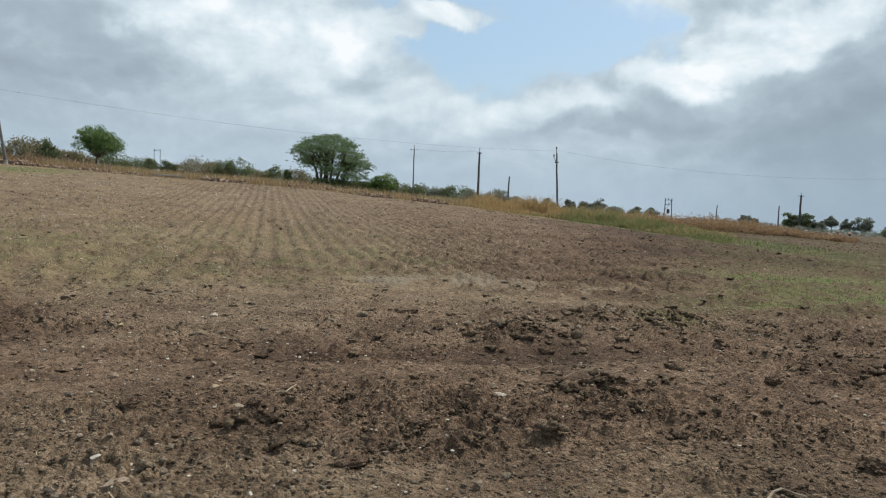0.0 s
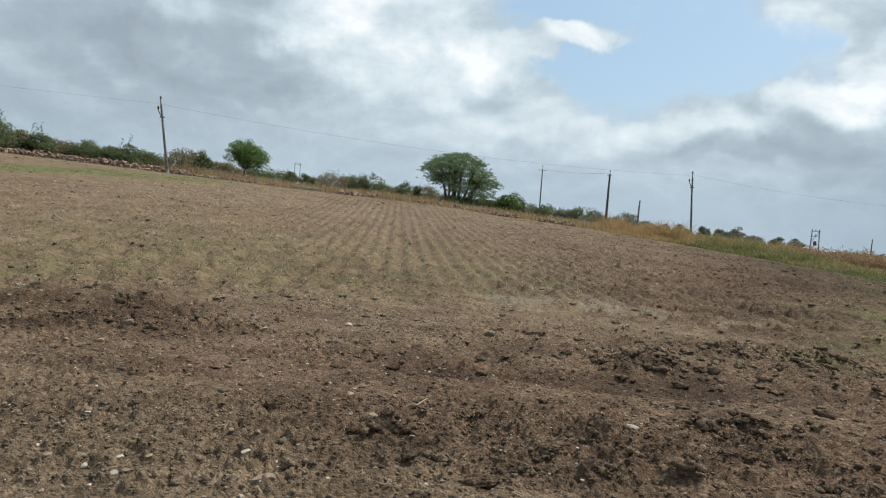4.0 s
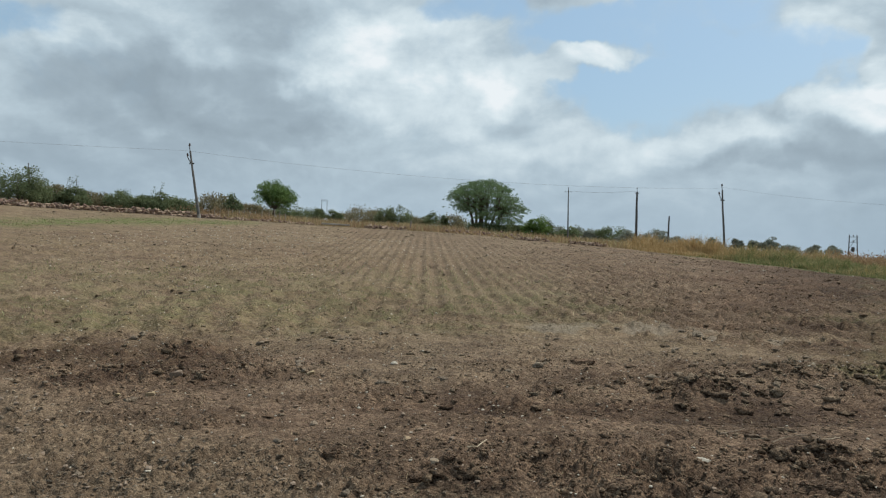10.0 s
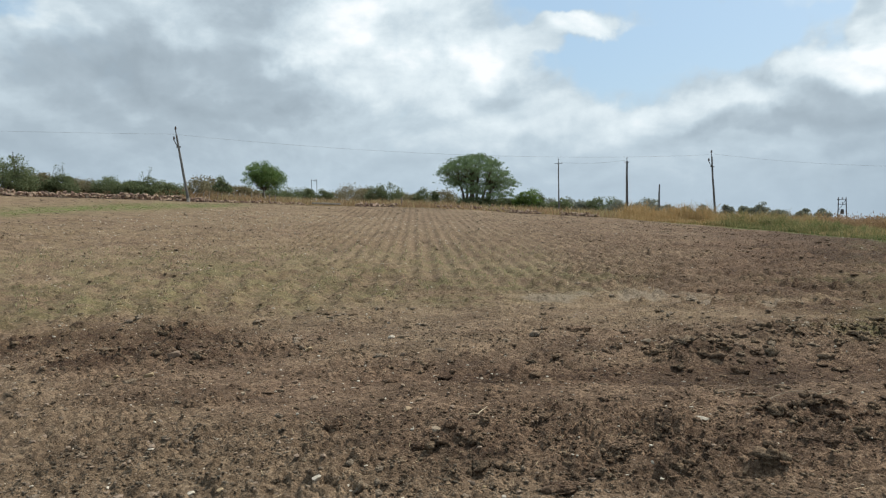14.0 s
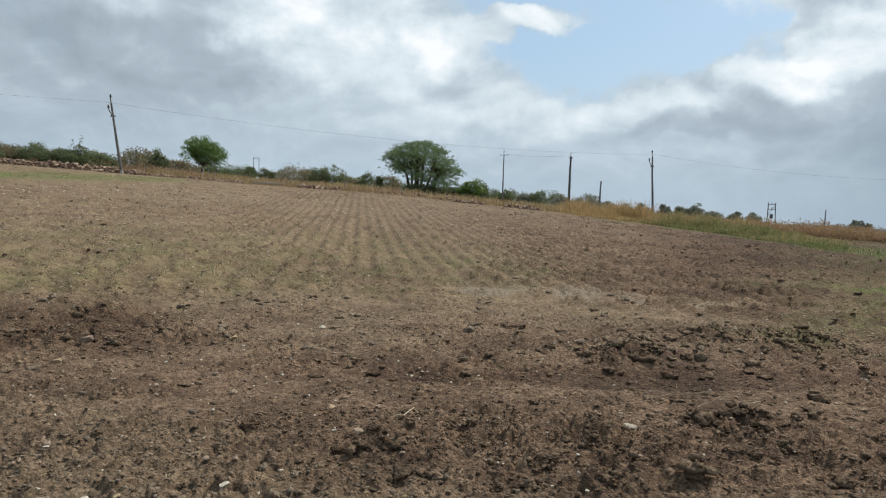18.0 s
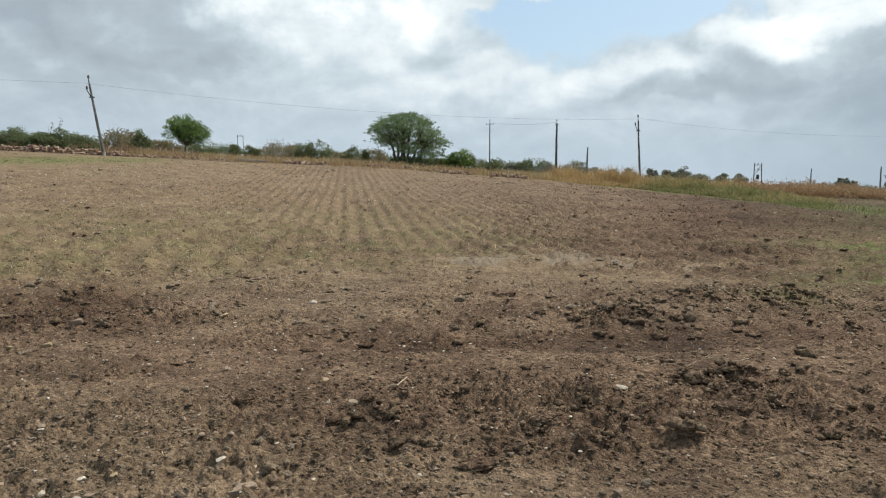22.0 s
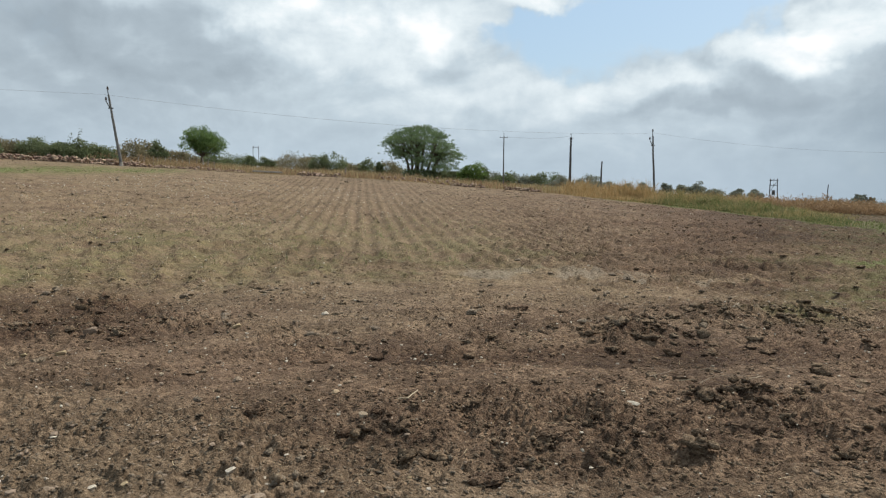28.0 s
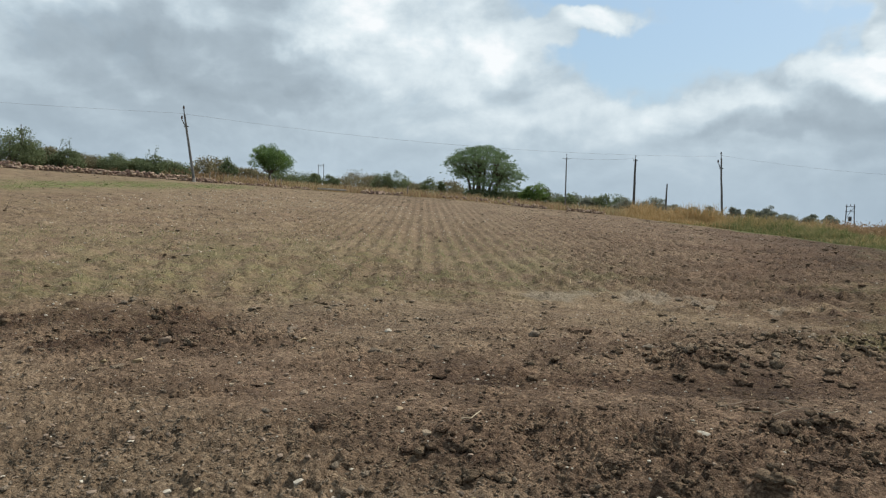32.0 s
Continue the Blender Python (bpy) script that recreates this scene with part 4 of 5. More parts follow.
def bush(at, width, height, label, mat=LEAF_BUSH, seed=1, leaf=0.2, clumps=34, per=60, wisps=0, group="bushes", name="bush", deep=0.8):
    """A thicket: stems from the ground and leaf clumps down to the grass."""
    rng = np.random.default_rng(seed)
    ob = thing(name, at, label, "bush", group)
    R = width / 2
    centres, radii, stems, sprays = [], [], [], []
    for k in range(clumps):
        phi, q = rng.uniform(0, 2 * math.pi), math.sqrt(rng.random())
        x, y = R * q * math.cos(phi), R * q * math.sin(phi) * deep
        cap = height * (1 - 0.45 * q**2.5) * (0.84 + 0.12 * math.sin(2.2 * x / R * 2 + seed))
        z = cap * rng.uniform(0.05, 0.92) ** 0.7
        centres.append((x, y, z))
        s = rng.uniform(0.24, 0.42) * min(R, height) + 0.08
        radii.append((s * 1.3, s * 1.2, s * 0.75))
        if k % 3 == 0:
            stems.append(tube(limb_path(rng, (x * 0.25, y * 0.25, -0.2), (x, y, z), 0.1, 4), np.linspace(0.03, 0.008, 4) * height * 0.5, 4))
    for k in range(wisps):
        x = rng.uniform(-0.5, 0.5) * R
        tip = np.array([x + rng.uniform(0.1, 0.5), 0, height * rng.uniform(1.0, 1.25)])
        stems.append(tube(limb_path(rng, (x, 0, height * 0.5), tip, 0.12, 5), np.linspace(0.03, 0.008, 5), 4))
        sprays += [np.array([x, 0, height * 0.5]) * (1 - t) + tip * t for t in np.linspace(0.4, 1, 6)]
    link_mesh("stems", *merge(stems), BARK, ob)
    v, f = leaf_cloud(rng, centres, radii, per, leaf, 0.15, (0.35, 0.9))
    link_mesh("foliage", v, f, mat, ob)
    if sprays:
        v, f = leaf_cloud(rng, sprays, [(0.22, 0.22, 0.2)] * len(sprays), 9, leaf, 0.3, (0.2, 0.5))
        link_mesh("top_sprays", v, f, mat, ob)
    return ob


umbrella_tree(spot(8.95, 93.0), 10.3, 7.6, "spreading dark green thorn tree with a flat feathery crown")
round_tree("neem_tree", spot(26.05, 75.0), 4.2, 4.2, "small round bright green tree with a whitewashed stem", LEAF_NEEM, 5, 0.32, 0.13, 100, 110, True)


def angled(az, r, el_top):
    """The height of what stands at a place and reaches up to an angle."""
    return max(0.5, 1.5 + r * math.tan(radians(el_top)) - spot(az, r).z)


HEDGE = "dusty dark green thorn bush behind the rubble wall"
k = 0
for az, r, el, w, mat, wisps in (
    (54.5, 62, 5.2, 5.0, LEAF_BUSH, 0), (51.0, 63, 4.9, 4.6, LEAF_BUSH, 0), (48.6, 64, 5.0, 4.2, LEAF_BUSH, 0), (46.6, 65, 5.0, 4.0, LEAF_BUSH, 0), (44.0, 65, 5.6, 3.8, LEAF_BUSH, 0), (42.8, 66, 4.4, 2.6, LEAF_BUSH, 0),
    (41.6, 68, 4.2, 3.0, LEAF_DUSTY, 0), (40.4, 66, 4.0, 2.2, LEAF_BUSH, 3), (39.0, 68, 3.75, 3.2, LEAF_DUSTY, 0), (37.2, 67, 3.85, 3.2, LEAF_BUSH, 0), (35.6, 67, 3.65, 2.6, LEAF_BUSH, 0), (34.9, 66, 3.9, 2.4, LEAF_BUSH, 2), (33.7, 67, 3.45, 2.6, LEAF_BUSH, 0), (32.8, 68, 3.2, 2.0, LEAF_BUSH, 0),
):
    k += 1
    bush(spot(az, r), w, angled(az, r, el), HEDGE if mat is LEAF_BUSH else "olive grey dry scrub bush behind the rubble wall", mat, 100 + k, 0.125, 50, 130, wisps, "hedge bushes")
for az, r, el, w, mat in (
    (31.0, 76, 3.45, 3.2, LEAF_DUSTY), (29.9, 78, 3.55, 2.8, LEAF_DUSTY), (29.25, 76, 3.66, 1.5, LEAF_BUSH), (28.2, 80, 3.2, 2.6, LEAF_DUSTY), (27.2, 82, 3.0, 2.6, LEAF_DUSTY),
    (24.6, 110, 2.75, 4.0, LEAF_BUSH), (23.4, 112, 2.75, 4.0, LEAF_BUSH), (22.5, 105, 2.7, 2.0, LEAF_BUSH), (21.3, 106, 2.65, 1.8, LEAF_BUSH),
    (19.0, 112, 3.05, 5.2, LEAF_DUSTY), (17.1, 106, 3.1, 2.7, LEAF_BUSH), (16.2, 106, 3.25, 3.4, LEAF_BUSH), (14.5, 110, 2.3, 3.2, LEAF_DUSTY), (13.3, 108, 2.62, 2.6, LEAF_BUSH), (11.5, 100, 2.5, 3.6, LEAF_DUSTY), (12.35, 98, 2.45, 0.8, LEAF_BUSH),
    (8.3, 91, 2.0, 2.4, LEAF_BUSH), (9.6, 91, 1.9, 2.0, LEAF_BUSH), (20.4, 118, 2.5, 4.0, LEAF_DUSTY), (18.0, 120, 2.6, 4.0, LEAF_DUSTY), (15.0, 120, 2.3, 4.0, LEAF_BUSH), (25.6, 100, 2.9, 3.0, LEAF_BUSH), (10.6, 112, 2.1, 4.0, LEAF_BUSH), (7.4, 112, 1.9, 3.6, LEAF_BUSH), (2.2, 125, 1.65, 3.2, LEAF_BUSH), (-2.4, 132, 1.3, 3.4, LEAF_HAZED), (-6.2, 138, 0.95, 2.6, LEAF_HAZED), (-13.9, 150, 0.4, 3.0, LEAF_HAZED), (6.6, 97, 2.1, 2.0, LEAF_BUSH), (5.5, 95, 2.3, 1.8, LEAF_BRIGHT), (4.7, 95, 2.75, 2.4, LEAF_BRIGHT), (4.0, 96, 2.3, 1.8, LEAF_BUSH),
    (3.0, 135, 1.6, 4.0, LEAF_HAZED), (1.2, 138, 1.6, 3.8, LEAF_HAZED), (0.3, 140, 1.5, 3.5, LEAF_HAZED), (-1.1, 136, 1.78, 4.6, LEAF_BUSH), (-4.3, 140, 1.5, 4.0, LEAF_HAZED), (-5.0, 142, 1.2, 3.0, LEAF_HAZED),
    (-7.4, 150, 0.75, 2.6, LEAF_HAZED), (-8.7, 150, 0.8, 2.2, LEAF_HAZED), (-10.4, 140, 0.85, 1.7, LEAF_HAZED), (-11.5, 140, 0.8, 1.5, LEAF_HAZED), (-12.6, 140, 0.9, 2.5, LEAF_HAZED), (-15.5, 150, 0.35, 2.4, LEAF_HAZED), (-16.8, 150, 0.35, 2.2, LEAF_HAZED),
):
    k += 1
    bush(spot(az, r), w * 1.15, angled(az, r, el) * 1.14, {LEAF_DUSTY: "olive green scrub bush at the field margin", LEAF_BUSH: "dark green bush at the field margin", LEAF_BRIGHT: "bright green leafy bush beside the thorn tree", LEAF_HAZED: "far green bush on the skyline, greyed by painted haze"}[mat], mat, 200 + k, 0.17 if r < 120 else 0.25, 40, 75, 0, "margin bushes")

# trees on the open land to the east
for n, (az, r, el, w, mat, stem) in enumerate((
    (-23.5, 210, 0.15, 3.4, LEAF_HAZED, 0.15), (-24.2, 210, 0.0, 2.2, LEAF_HAZED, 0.1), (-26.6, 175, 0.35, 4.2, LEAF_BUSH, 0.1), (-27.5, 175, 0.36, 4.2, LEAF_BUSH, 0.1), (-28.4, 176, -0.1, 3.0, LEAF_HAZED, 0.1), (-29.2, 190, 0.20, 3.2, LEAF_HAZED, 0.4), (-30.3, 190, -0.02, 3.4, LEAF_HAZED, 0.25), (-31.2, 190, 0.16, 4.6, LEAF_HAZED, 0.25),
    (-33.4, 150, -0.28, 5.0, LEAF_BUSH, 0.05), (-35.0, 260, -0.7, 4.0, LEAF_HAZED, 0.1), (-39.2, 190, -0.45, 4.0, LEAF_HAZED, 0.35), (-40.2, 200, -0.95, 6.0, LEAF_HAZED, 0.05), (-38.6, 200, -1.0, 5.0, LEAF_HAZED, 0.05), (-37.2, 210, -1.0, 4.0, LEAF_HAZED, 0.05), (-42.0, 200, -1.0, 6.0, LEAF_HAZED, 0.05),
    (-43.6, 165, -0.6, 7.0, LEAF_HAZED, 0.05), (-44.6, 165, -0.35, 8.0, LEAF_HAZED, 0.05), (-46.0, 165, -0.45, 6.5, LEAF_DUSTY, 0.1), (-47.0, 165, -0.55, 6.0, LEAF_HAZED, 0.1), (-47.8, 165, -0.8, 4.0, LEAF_BUSH, 0.05), (-49.6, 200, -1.0, 5.0, LEAF_HAZED, 0.05), (-50.7, 180, -1.05, 2.6, LEAF_HAZED, 0.05), (-52.0, 200, -1.45, 6.0, LEAF_HAZED, 0.05), (-53.0, 200, -1.35, 5.0, LEAF_HAZED, 0.05),
    (-54.3, 150, -0.95, 6.5, LEAF_DUSTY, 0.08), (-55.4, 150, -1.0, 6.5, LEAF_BUSH, 0.05), (-61.0, 150, -1.2, 8.0, LEAF_HAZED, 0.05), (-64.0, 150, -1.2, 8.0, LEAF_HAZED, 0.05),
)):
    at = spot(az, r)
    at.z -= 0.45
    round_tree("far_tree", at, w, angled(az, r, el) * 0.94 + 0.45, "distant green tree on the low skyline, greyed by painted haze" if mat is LEAF_HAZED else "distant dark green tree on the open land", mat, 300 + n, stem, 0.30, 44, 90, False, 0.0, "tree", "far trees")


def palm(at, height, label):
    rng = np.random.default_rng(8)
    ob = thing("palm_tree", at, label, "tree")
    v, f = tube([(0.1 * math.sin(k * 0.6), 0, -0.3 + (height + 0.3) * k / 6) for k in range(7)], np.linspace(0.28, 0.18, 7), 8)
    link_mesh("trunk", v, f, BARK, ob)
    for k in range(15):
        a, up = k * 2.4, rng.uniform(-0.2, 0.9)
        vs, fs = [], []
        for j in range(9):
            t = j / 8
            c = Vector((math.cos(a), math.sin(a), 0)) * 2.3 * t + Vector((0, 0, height + up * 1.8 * t - 2.0 * t * t))
            w = 0.42 * math.sin(math.pi * (0.12 + 0.85 * t))
            s = Vector((-math.sin(a), math.cos(a), 0))
            vs += [tuple(c - s * w - Vector((0, 0, w * 0.6))), tuple(c), tuple(c + s * w - Vector((0, 0, w * 0.6)))]
        for j in range(8):
            for q in (0, 1):
                fs.append((j * 3 + q, j * 3 + q + 1, j * 3 + q + 4, j * 3 + q + 3))
        link_mesh("frond", vs, fs, LEAF_HAZED, ob)


palm(spot(-48.85, 185), angled(-48.85, 185, -0.85), "distant palm tree rising over the far trees")

# scrub at the far end of the track
bush(spot(-61.6, 40.0), 6.4, angled(-61.6, 40.0, -1.3), "broad dark green thorn bush beside the field track", LEAF_BUSH, 71, 0.10, 70, 120, 0, "track bushes")
bush(spot(-65.5, 25.0), 5.0, 1.4, "broad dark green thorn bush beside the field track", LEAF_BUSH, 75, 0.10, 70, 120, 0, "track bushes")
bush(spot(-59.3, 15.4), 1.8, 0.50, "low grey green shrub with pale flowers beside the field track", LEAF_DUSTY, 72, 0.06, 46, 80, 0, "track bushes")
bush(spot(-56.0, 16.2), 0.8, 0.34, "low dusty shrub on the grassy track edge", LEAF_DUSTY, 73, 0.05, 30, 110, 0, "track bushes")
bush(spot(-62.0, 15.8), 2.4, 0.75, "low grey green shrub beside the field track", LEAF_DUSTY, 74, 0.05, 60, 130, 0, "track bushes")

for x, y, w, h in ((6.42, 7.75, 0.36, 0.15), (7.38, 7.25, 0.16, 0.12), (6.7, 8.1, 0.2, 0.1)):
    bush((x, y, float(land(x, y)) + 0.03), w, h, "small grey green weed growing in the short turf", SPROUT, int(x * 10), 0.05, 20, 16, 0, "weeds", "weed")


# ---------------------------------------------------------------- rubble wall, slabs, posts
ROCKS = [rock_mesh("rock", 500 + k, RUBBLE, 0.75, 2, 0.42) for k in range(8)]
rng = np.random.default_rng(77)


def piece(name, me, parent, m):
    ob = new(name, me)
    ob.parent = parent
    ob.matrix_basis = m
    return ob


def rubble_wall(a0, a1, radius, count, big, label, rows=2):
    wall = thing("rubble_wall", (0, 0, 0), label, "stone wall")
    for i in range(count):
        t = (i + rng.uniform(-0.4, 0.4)) / count
        az = a0 + (a1 - a0) * t
        s = big * rng.uniform(0.55, 1.25)
        at = spot(az, radius(az) + rng.uniform(-0.5, 0.5))
        at.z += s * 0.2 + (rng.uniform(0.2, 0.5) * big * (i % rows))
        piece("rock", ROCKS[i % 8], wall, Matrix.Translation(at) @ pose(0, 0, 0, *rng.uniform(-40, 40, 2), rng.uniform(0, 360)) @ Matrix.Diagonal((s * rng.uniform(0.9, 1.4), s, s * rng.uniform(0.75, 1.1), 1)))
    return wall


def wall_line(az):
    return float(np.interp(az, [24, 27, 31.5, 35, 42, 49, 56], [65.5, 64.5, 63.0, 62.0, 61.0, 60.0, 59.5]))


rubble_wall(30.2, 42.0, wall_line, 280, 0.36, "tumbled wall of reddish grey field stones", 3)
rubble_wall(42.0, 55.0, wall_line, 280, 0.38, "long tumbled wall of reddish grey field stones", 3)
rubble_wall(23.0, 30.4, wall_line, 80, 0.30, "low tumbled end of the field stone wall", 2)
rubble_wall(15.5, 19.0, lambda az: 63.5, 34, 0.42, "small heap of grey field stones on the bund", 2)
rubble_wall(6.0, 12.5, lambda az: 61.0, 44, 0.30, "scattered field stones along the bund", 4)
rubble_wall(4.0, 6.6, lambda az: 60.0, 34, 0.34, "dark line of field stones on the bund", 2)
rubble_wall(-0.8, 2.3, lambda az: 60.0, 36, 0.36, "dark line of field stones at the foot of the dry grass", 2)
rubble_wall(-31.0, -17.0, lambda az: 74.0, 60, 0.5, "dark broken stone edging below the scrub bank", 3)

for az0, az1, r, w in ((22.4, 20.1, 63.8, 0.32),):
    a, b = spot(az0, r, 0.22), spot(az1, r, 0.2)
    slab = thing("stone_slab", (a + b) / 2, "long pale stone slab lying at the field edge", "slab")
    mid = (a + b) / 2
    beam("block", a - mid, b - mid, w, 0.15, POST, slab)

for i, az in enumerate(np.linspace(25.2, 30.6, 13)):
    at = spot(float(az) + rng.uniform(-0.1, 0.1), 71.5)
    post = thing("fence_post", at, "short grey stone fence post on the margin", "fence post", "fence posts")
    v, f = tube([(0, 0, -0.2), (rng.uniform(-0.05, 0.05), 0, 0.7), (rng.uniform(-0.09, 0.09), 0, rng.uniform(0.9, 1.25))], [0.055, 0.05, 0.04], 6)
    link_mesh("shaft", v, f, POST, post)
for az, r, h in ((15.15, 66, 0.95),):
    at = spot(az, r)
    post = thing("marker_post", at, "pale upright stone marker in the dry grass", "post", "marker posts")
    v, f = tube([(0, 0, -0.2), (0.02, 0, h * 0.6), (0.03, 0, h)], [0.10, 0.09, 0.07], 6)
    link_mesh("shaft", v, f, POST, post)


def block_house(at, w, d, h, turn, label):
    """A tiny far-off hut: walls and a flat overhanging roof."""
    ob = thing("hut", at, label, "hut", "", turn)
    bm = bmesh.new()
    bmesh.ops.create_cube(bm, size=1.0, matrix=Matrix.Translation((0, 0, h / 2 - 0.2)) @ Matrix.Diagonal((w, d, h + 0.4, 1)))
    part("wall", bm, CONCRETE, ob)
    bm = bmesh.new()
    bmesh.ops.create_cube(bm, size=1.0, matrix=Matrix.Translation((0, 0, h + 0.08)) @ Matrix.Diagonal((w + 0.5, d + 0.5, 0.16, 1)))
    part("roof", bm, CONCRETE, ob)
    beam("door", (0.1, -d / 2 - 0.03, 0), (0.1, -d / 2 - 0.03, min(1.9, h * 0.8)), 0.9, 0.06, STEEL, ob)


# hut added for a dark shape at this heading
block_house(spot(-34.2, 235), 4.5, 3.5, 2.6, 20, "small flat-roofed hut added for a dark far-off shape beside a tree")


# ---------------------------------------------------------------- grass and scrub
def blades(name, rng, x, y, h, width, mat, label, lean=0.35, near=False):
    """Bent blades of grass, each a tapering strip of its own."""
    n = len(x)
    zb = land(x, y) + (relief(x, y)[0] + 0.022 if near else 0)
    a = rng.uniform(0, 2 * math.pi, n)
    ca, sa = np.cos(a), np.sin(a)
    b = rng.uniform(0, 2 * math.pi, n)
    out = h * rng.uniform(0.1, lean, n)
    w = width * rng.uniform(0.6, 1.4, n)
    p0 = np.stack([x - ca * w, y - sa * w, zb - 0.04], -1)
    p1 = np.stack([x + ca * w, y + sa * w, zb - 0.04], -1)
    mx, my = x + np.cos(b) * out * 0.35, y + np.sin(b) * out * 0.35
    p2 = np.stack([mx + ca * w * 0.7, my + sa * w * 0.7, zb + h * 0.6], -1)
    p3 = np.stack([mx - ca * w * 0.7, my - sa * w * 0.7, zb + h * 0.6], -1)
    p4 = np.stack([x + np.cos(b) * out, y + np.sin(b) * out, zb + h], -1)
    v = np.stack([p0, p1, p2, p3, p4], 1).reshape(-1, 3)
    i = np.arange(n) * 5
    f = np.stack([i, i + 1, i + 2, i + 3], -1).tolist() + np.stack([i + 3, i + 2, i + 4], -1).tolist()
    return tagged(link_mesh(name, v, f, mat), label, "grass", "", "stuff")


def scatter(rng, n, a0, a1, near, far):
    """Places spread between two headings and two distances, which may depend on the heading."""
    az = rng.uniform(a0, a1, n)
    lo, hi = near(az), far(az)
    r = np.sqrt(rng.uniform(0, 1, n) * (hi**2 - lo**2) + lo**2)
    t = np.radians(az)
    return -np.sin(t) * r, np.cos(t) * r, az, r


def edge_at(az):
    return np.interp(az, EDGE_AZ, EDGE_R)


def thicket(name, rng, x, y, h, mat, label, per=34, leaf=0.13):
    """Low dense scrub out of small leaf sprays."""
    z = land(x, y)
    k = len(x)
    centres = np.stack([x, y, z + h * rng.uniform(0.25, 0.8, k)], -1)
    radii = np.stack([h * rng.uniform(0.5, 1.0, k), h * rng.uniform(0.5, 1.0, k), h * rng.uniform(0.35, 0.6, k)], -1)
    v, f = leaf_cloud(rng, centres, radii, per, leaf, -0.5, (0.12, 0.35))
    return tagged(fast_mesh(name, v, f, mat), label, "scrub", "", "stuff")


g = np.random.default_rng(5)
bank = lambda x, y: fbm(x * 0.16, y * 0.16, 4, 62)
for name, mat, n, a0, a1, deep, tone, label in (
    ("tall_dry_grass", GRASS_DRY, 60000, -17.0, -1.8, 17, lambda a, w: (0.15 + 0.85 * ease(w, 0.34, 0.58)) * (0.12 + 0.88 * ease(a, -11.5, -7.5)), "tall straw yellow grass along the field edge"),
    ("tall_half_dry_grass", GRASS_MIX, 30000, -23.5, -2.2, 20, lambda a, w: 0.05 + 0.95 * ease(-a, 7.5, 11), "tall half dry grass along the field edge"),
    ("tall_green_grass", GRASS_GREEN, 26000, -23.0, -6.0, 11, lambda a, w: (0.25 + 0.75 * ease(0.62 - w, 0.0, 0.2)) * ease(-a, 7, 11), "tall green grass low on the bank"),
):
    x, y, az, r = scatter(g, n, a0, a1, lambda a: edge_at(a) + 0.3, lambda a: edge_at(a) + deep)
    w = bank(x, y)
    tuft = fbm(x * 0.9, y * 0.9, 3, 88)
    into = r - edge_at(az) + 7 * (fbm(x * 0.3, y * 0.3, 3, 82) - 0.5)
    keep = g.random(n) < tone(az, w) * ease(-az, 1.6, 4.5) * ease(az, -24, -19)
    h = (0.15 + 1.05 * w) * (0.15 + 1.7 * tuft) * g.uniform(0.35, 1.25, n) * (0.18 + 0.82 * ease(into, 0.5, 6.0)) * (0.12 + 0.88 * ease(az, -24, -15)) * (1 + 0.35 * ease(az, -11, -8))
    blades(name, g, x[keep], y[keep], h[keep] + 0.05, 0.024, mat, label, 0.9)
x, y, az, r = scatter(g, 3400, -31.0, -5.0, lambda a: edge_at(a) + 13 + 14 * ease(-a, 16, 28), lambda a: edge_at(a) + 34 + 12 * ease(-a, 18, 30))
h = (0.45 + 1.1 * fbm(x * 0.2, y * 0.2, 3, 65)) * g.uniform(0.5, 1.15, len(x)) * (0.3 + 0.7 * ease(az, -30, -22)) * (0.45 + 0.55 * ease(-az, 6, 11))
thicket("brown_scrub", g, x, y, h, GRASS_BROWN, "reddish brown dry scrub on the low bank", 24, 0.24)
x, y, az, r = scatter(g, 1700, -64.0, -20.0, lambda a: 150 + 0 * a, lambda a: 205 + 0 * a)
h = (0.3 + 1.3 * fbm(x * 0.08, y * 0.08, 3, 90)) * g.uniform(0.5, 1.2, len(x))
thicket("far_scrub", g, x, y, h, LEAF_HAZED, "low green scrub along the far skyline, greyed by painted haze", 22, 0.32)
x, y, az, r = scatter(g, 700, 26.0, 58.0, lambda a: 64.5 + 0 * a, lambda a: 78 + 0 * a)
h = (0.4 + 1.0 * fbm(x * 0.2, y * 0.2, 3, 67)) * g.uniform(0.5, 1.15, len(x)) * (0.7 + 0.5 * ease(r, 66, 74))
thicket("dry_hedge_scrub", g, x, y, h, GRASS_BROWN, "dry brown scrub between the wall and the bushes", 40, 0.17)
for name, mat, seed, label in (("margin_dry_grass", GRASS_MARGIN, 66, "half dry grass and weeds on the far field margin"), ("margin_brown_grass", GRASS_BROWN, 81, "brown dry weeds on the far field margin")):
    x, y, az, r = scatter(g, 14000, -4.0, 30.0, lambda a: edge_at(a) + 1.0, lambda a: edge_at(a) + 34)
    h = (0.10 + 0.72 * ease(fbm(x * 0.15, y * 0.15, 3, seed), 0.40, 0.7)) * g.uniform(0.5, 1.2, len(x))
    blades(name, g, x, y, h, 0.026, mat, label, 0.9)


def green_cover(n, a0, a1, r0, r1, cut):
    x, y, az, r = scatter(g, n, a0, a1, lambda a: r0 + 0 * a, lambda a: r1 + 0 * a)
    q = zones(x, y)
    keep = (q["green"] * (0.3 + 1.4 * fbm(x * 2.5, y * 2.5, 3, 68)) > cut) & (g.random(len(x)) < 0.7)
    return x[keep], y[keep], r[keep]


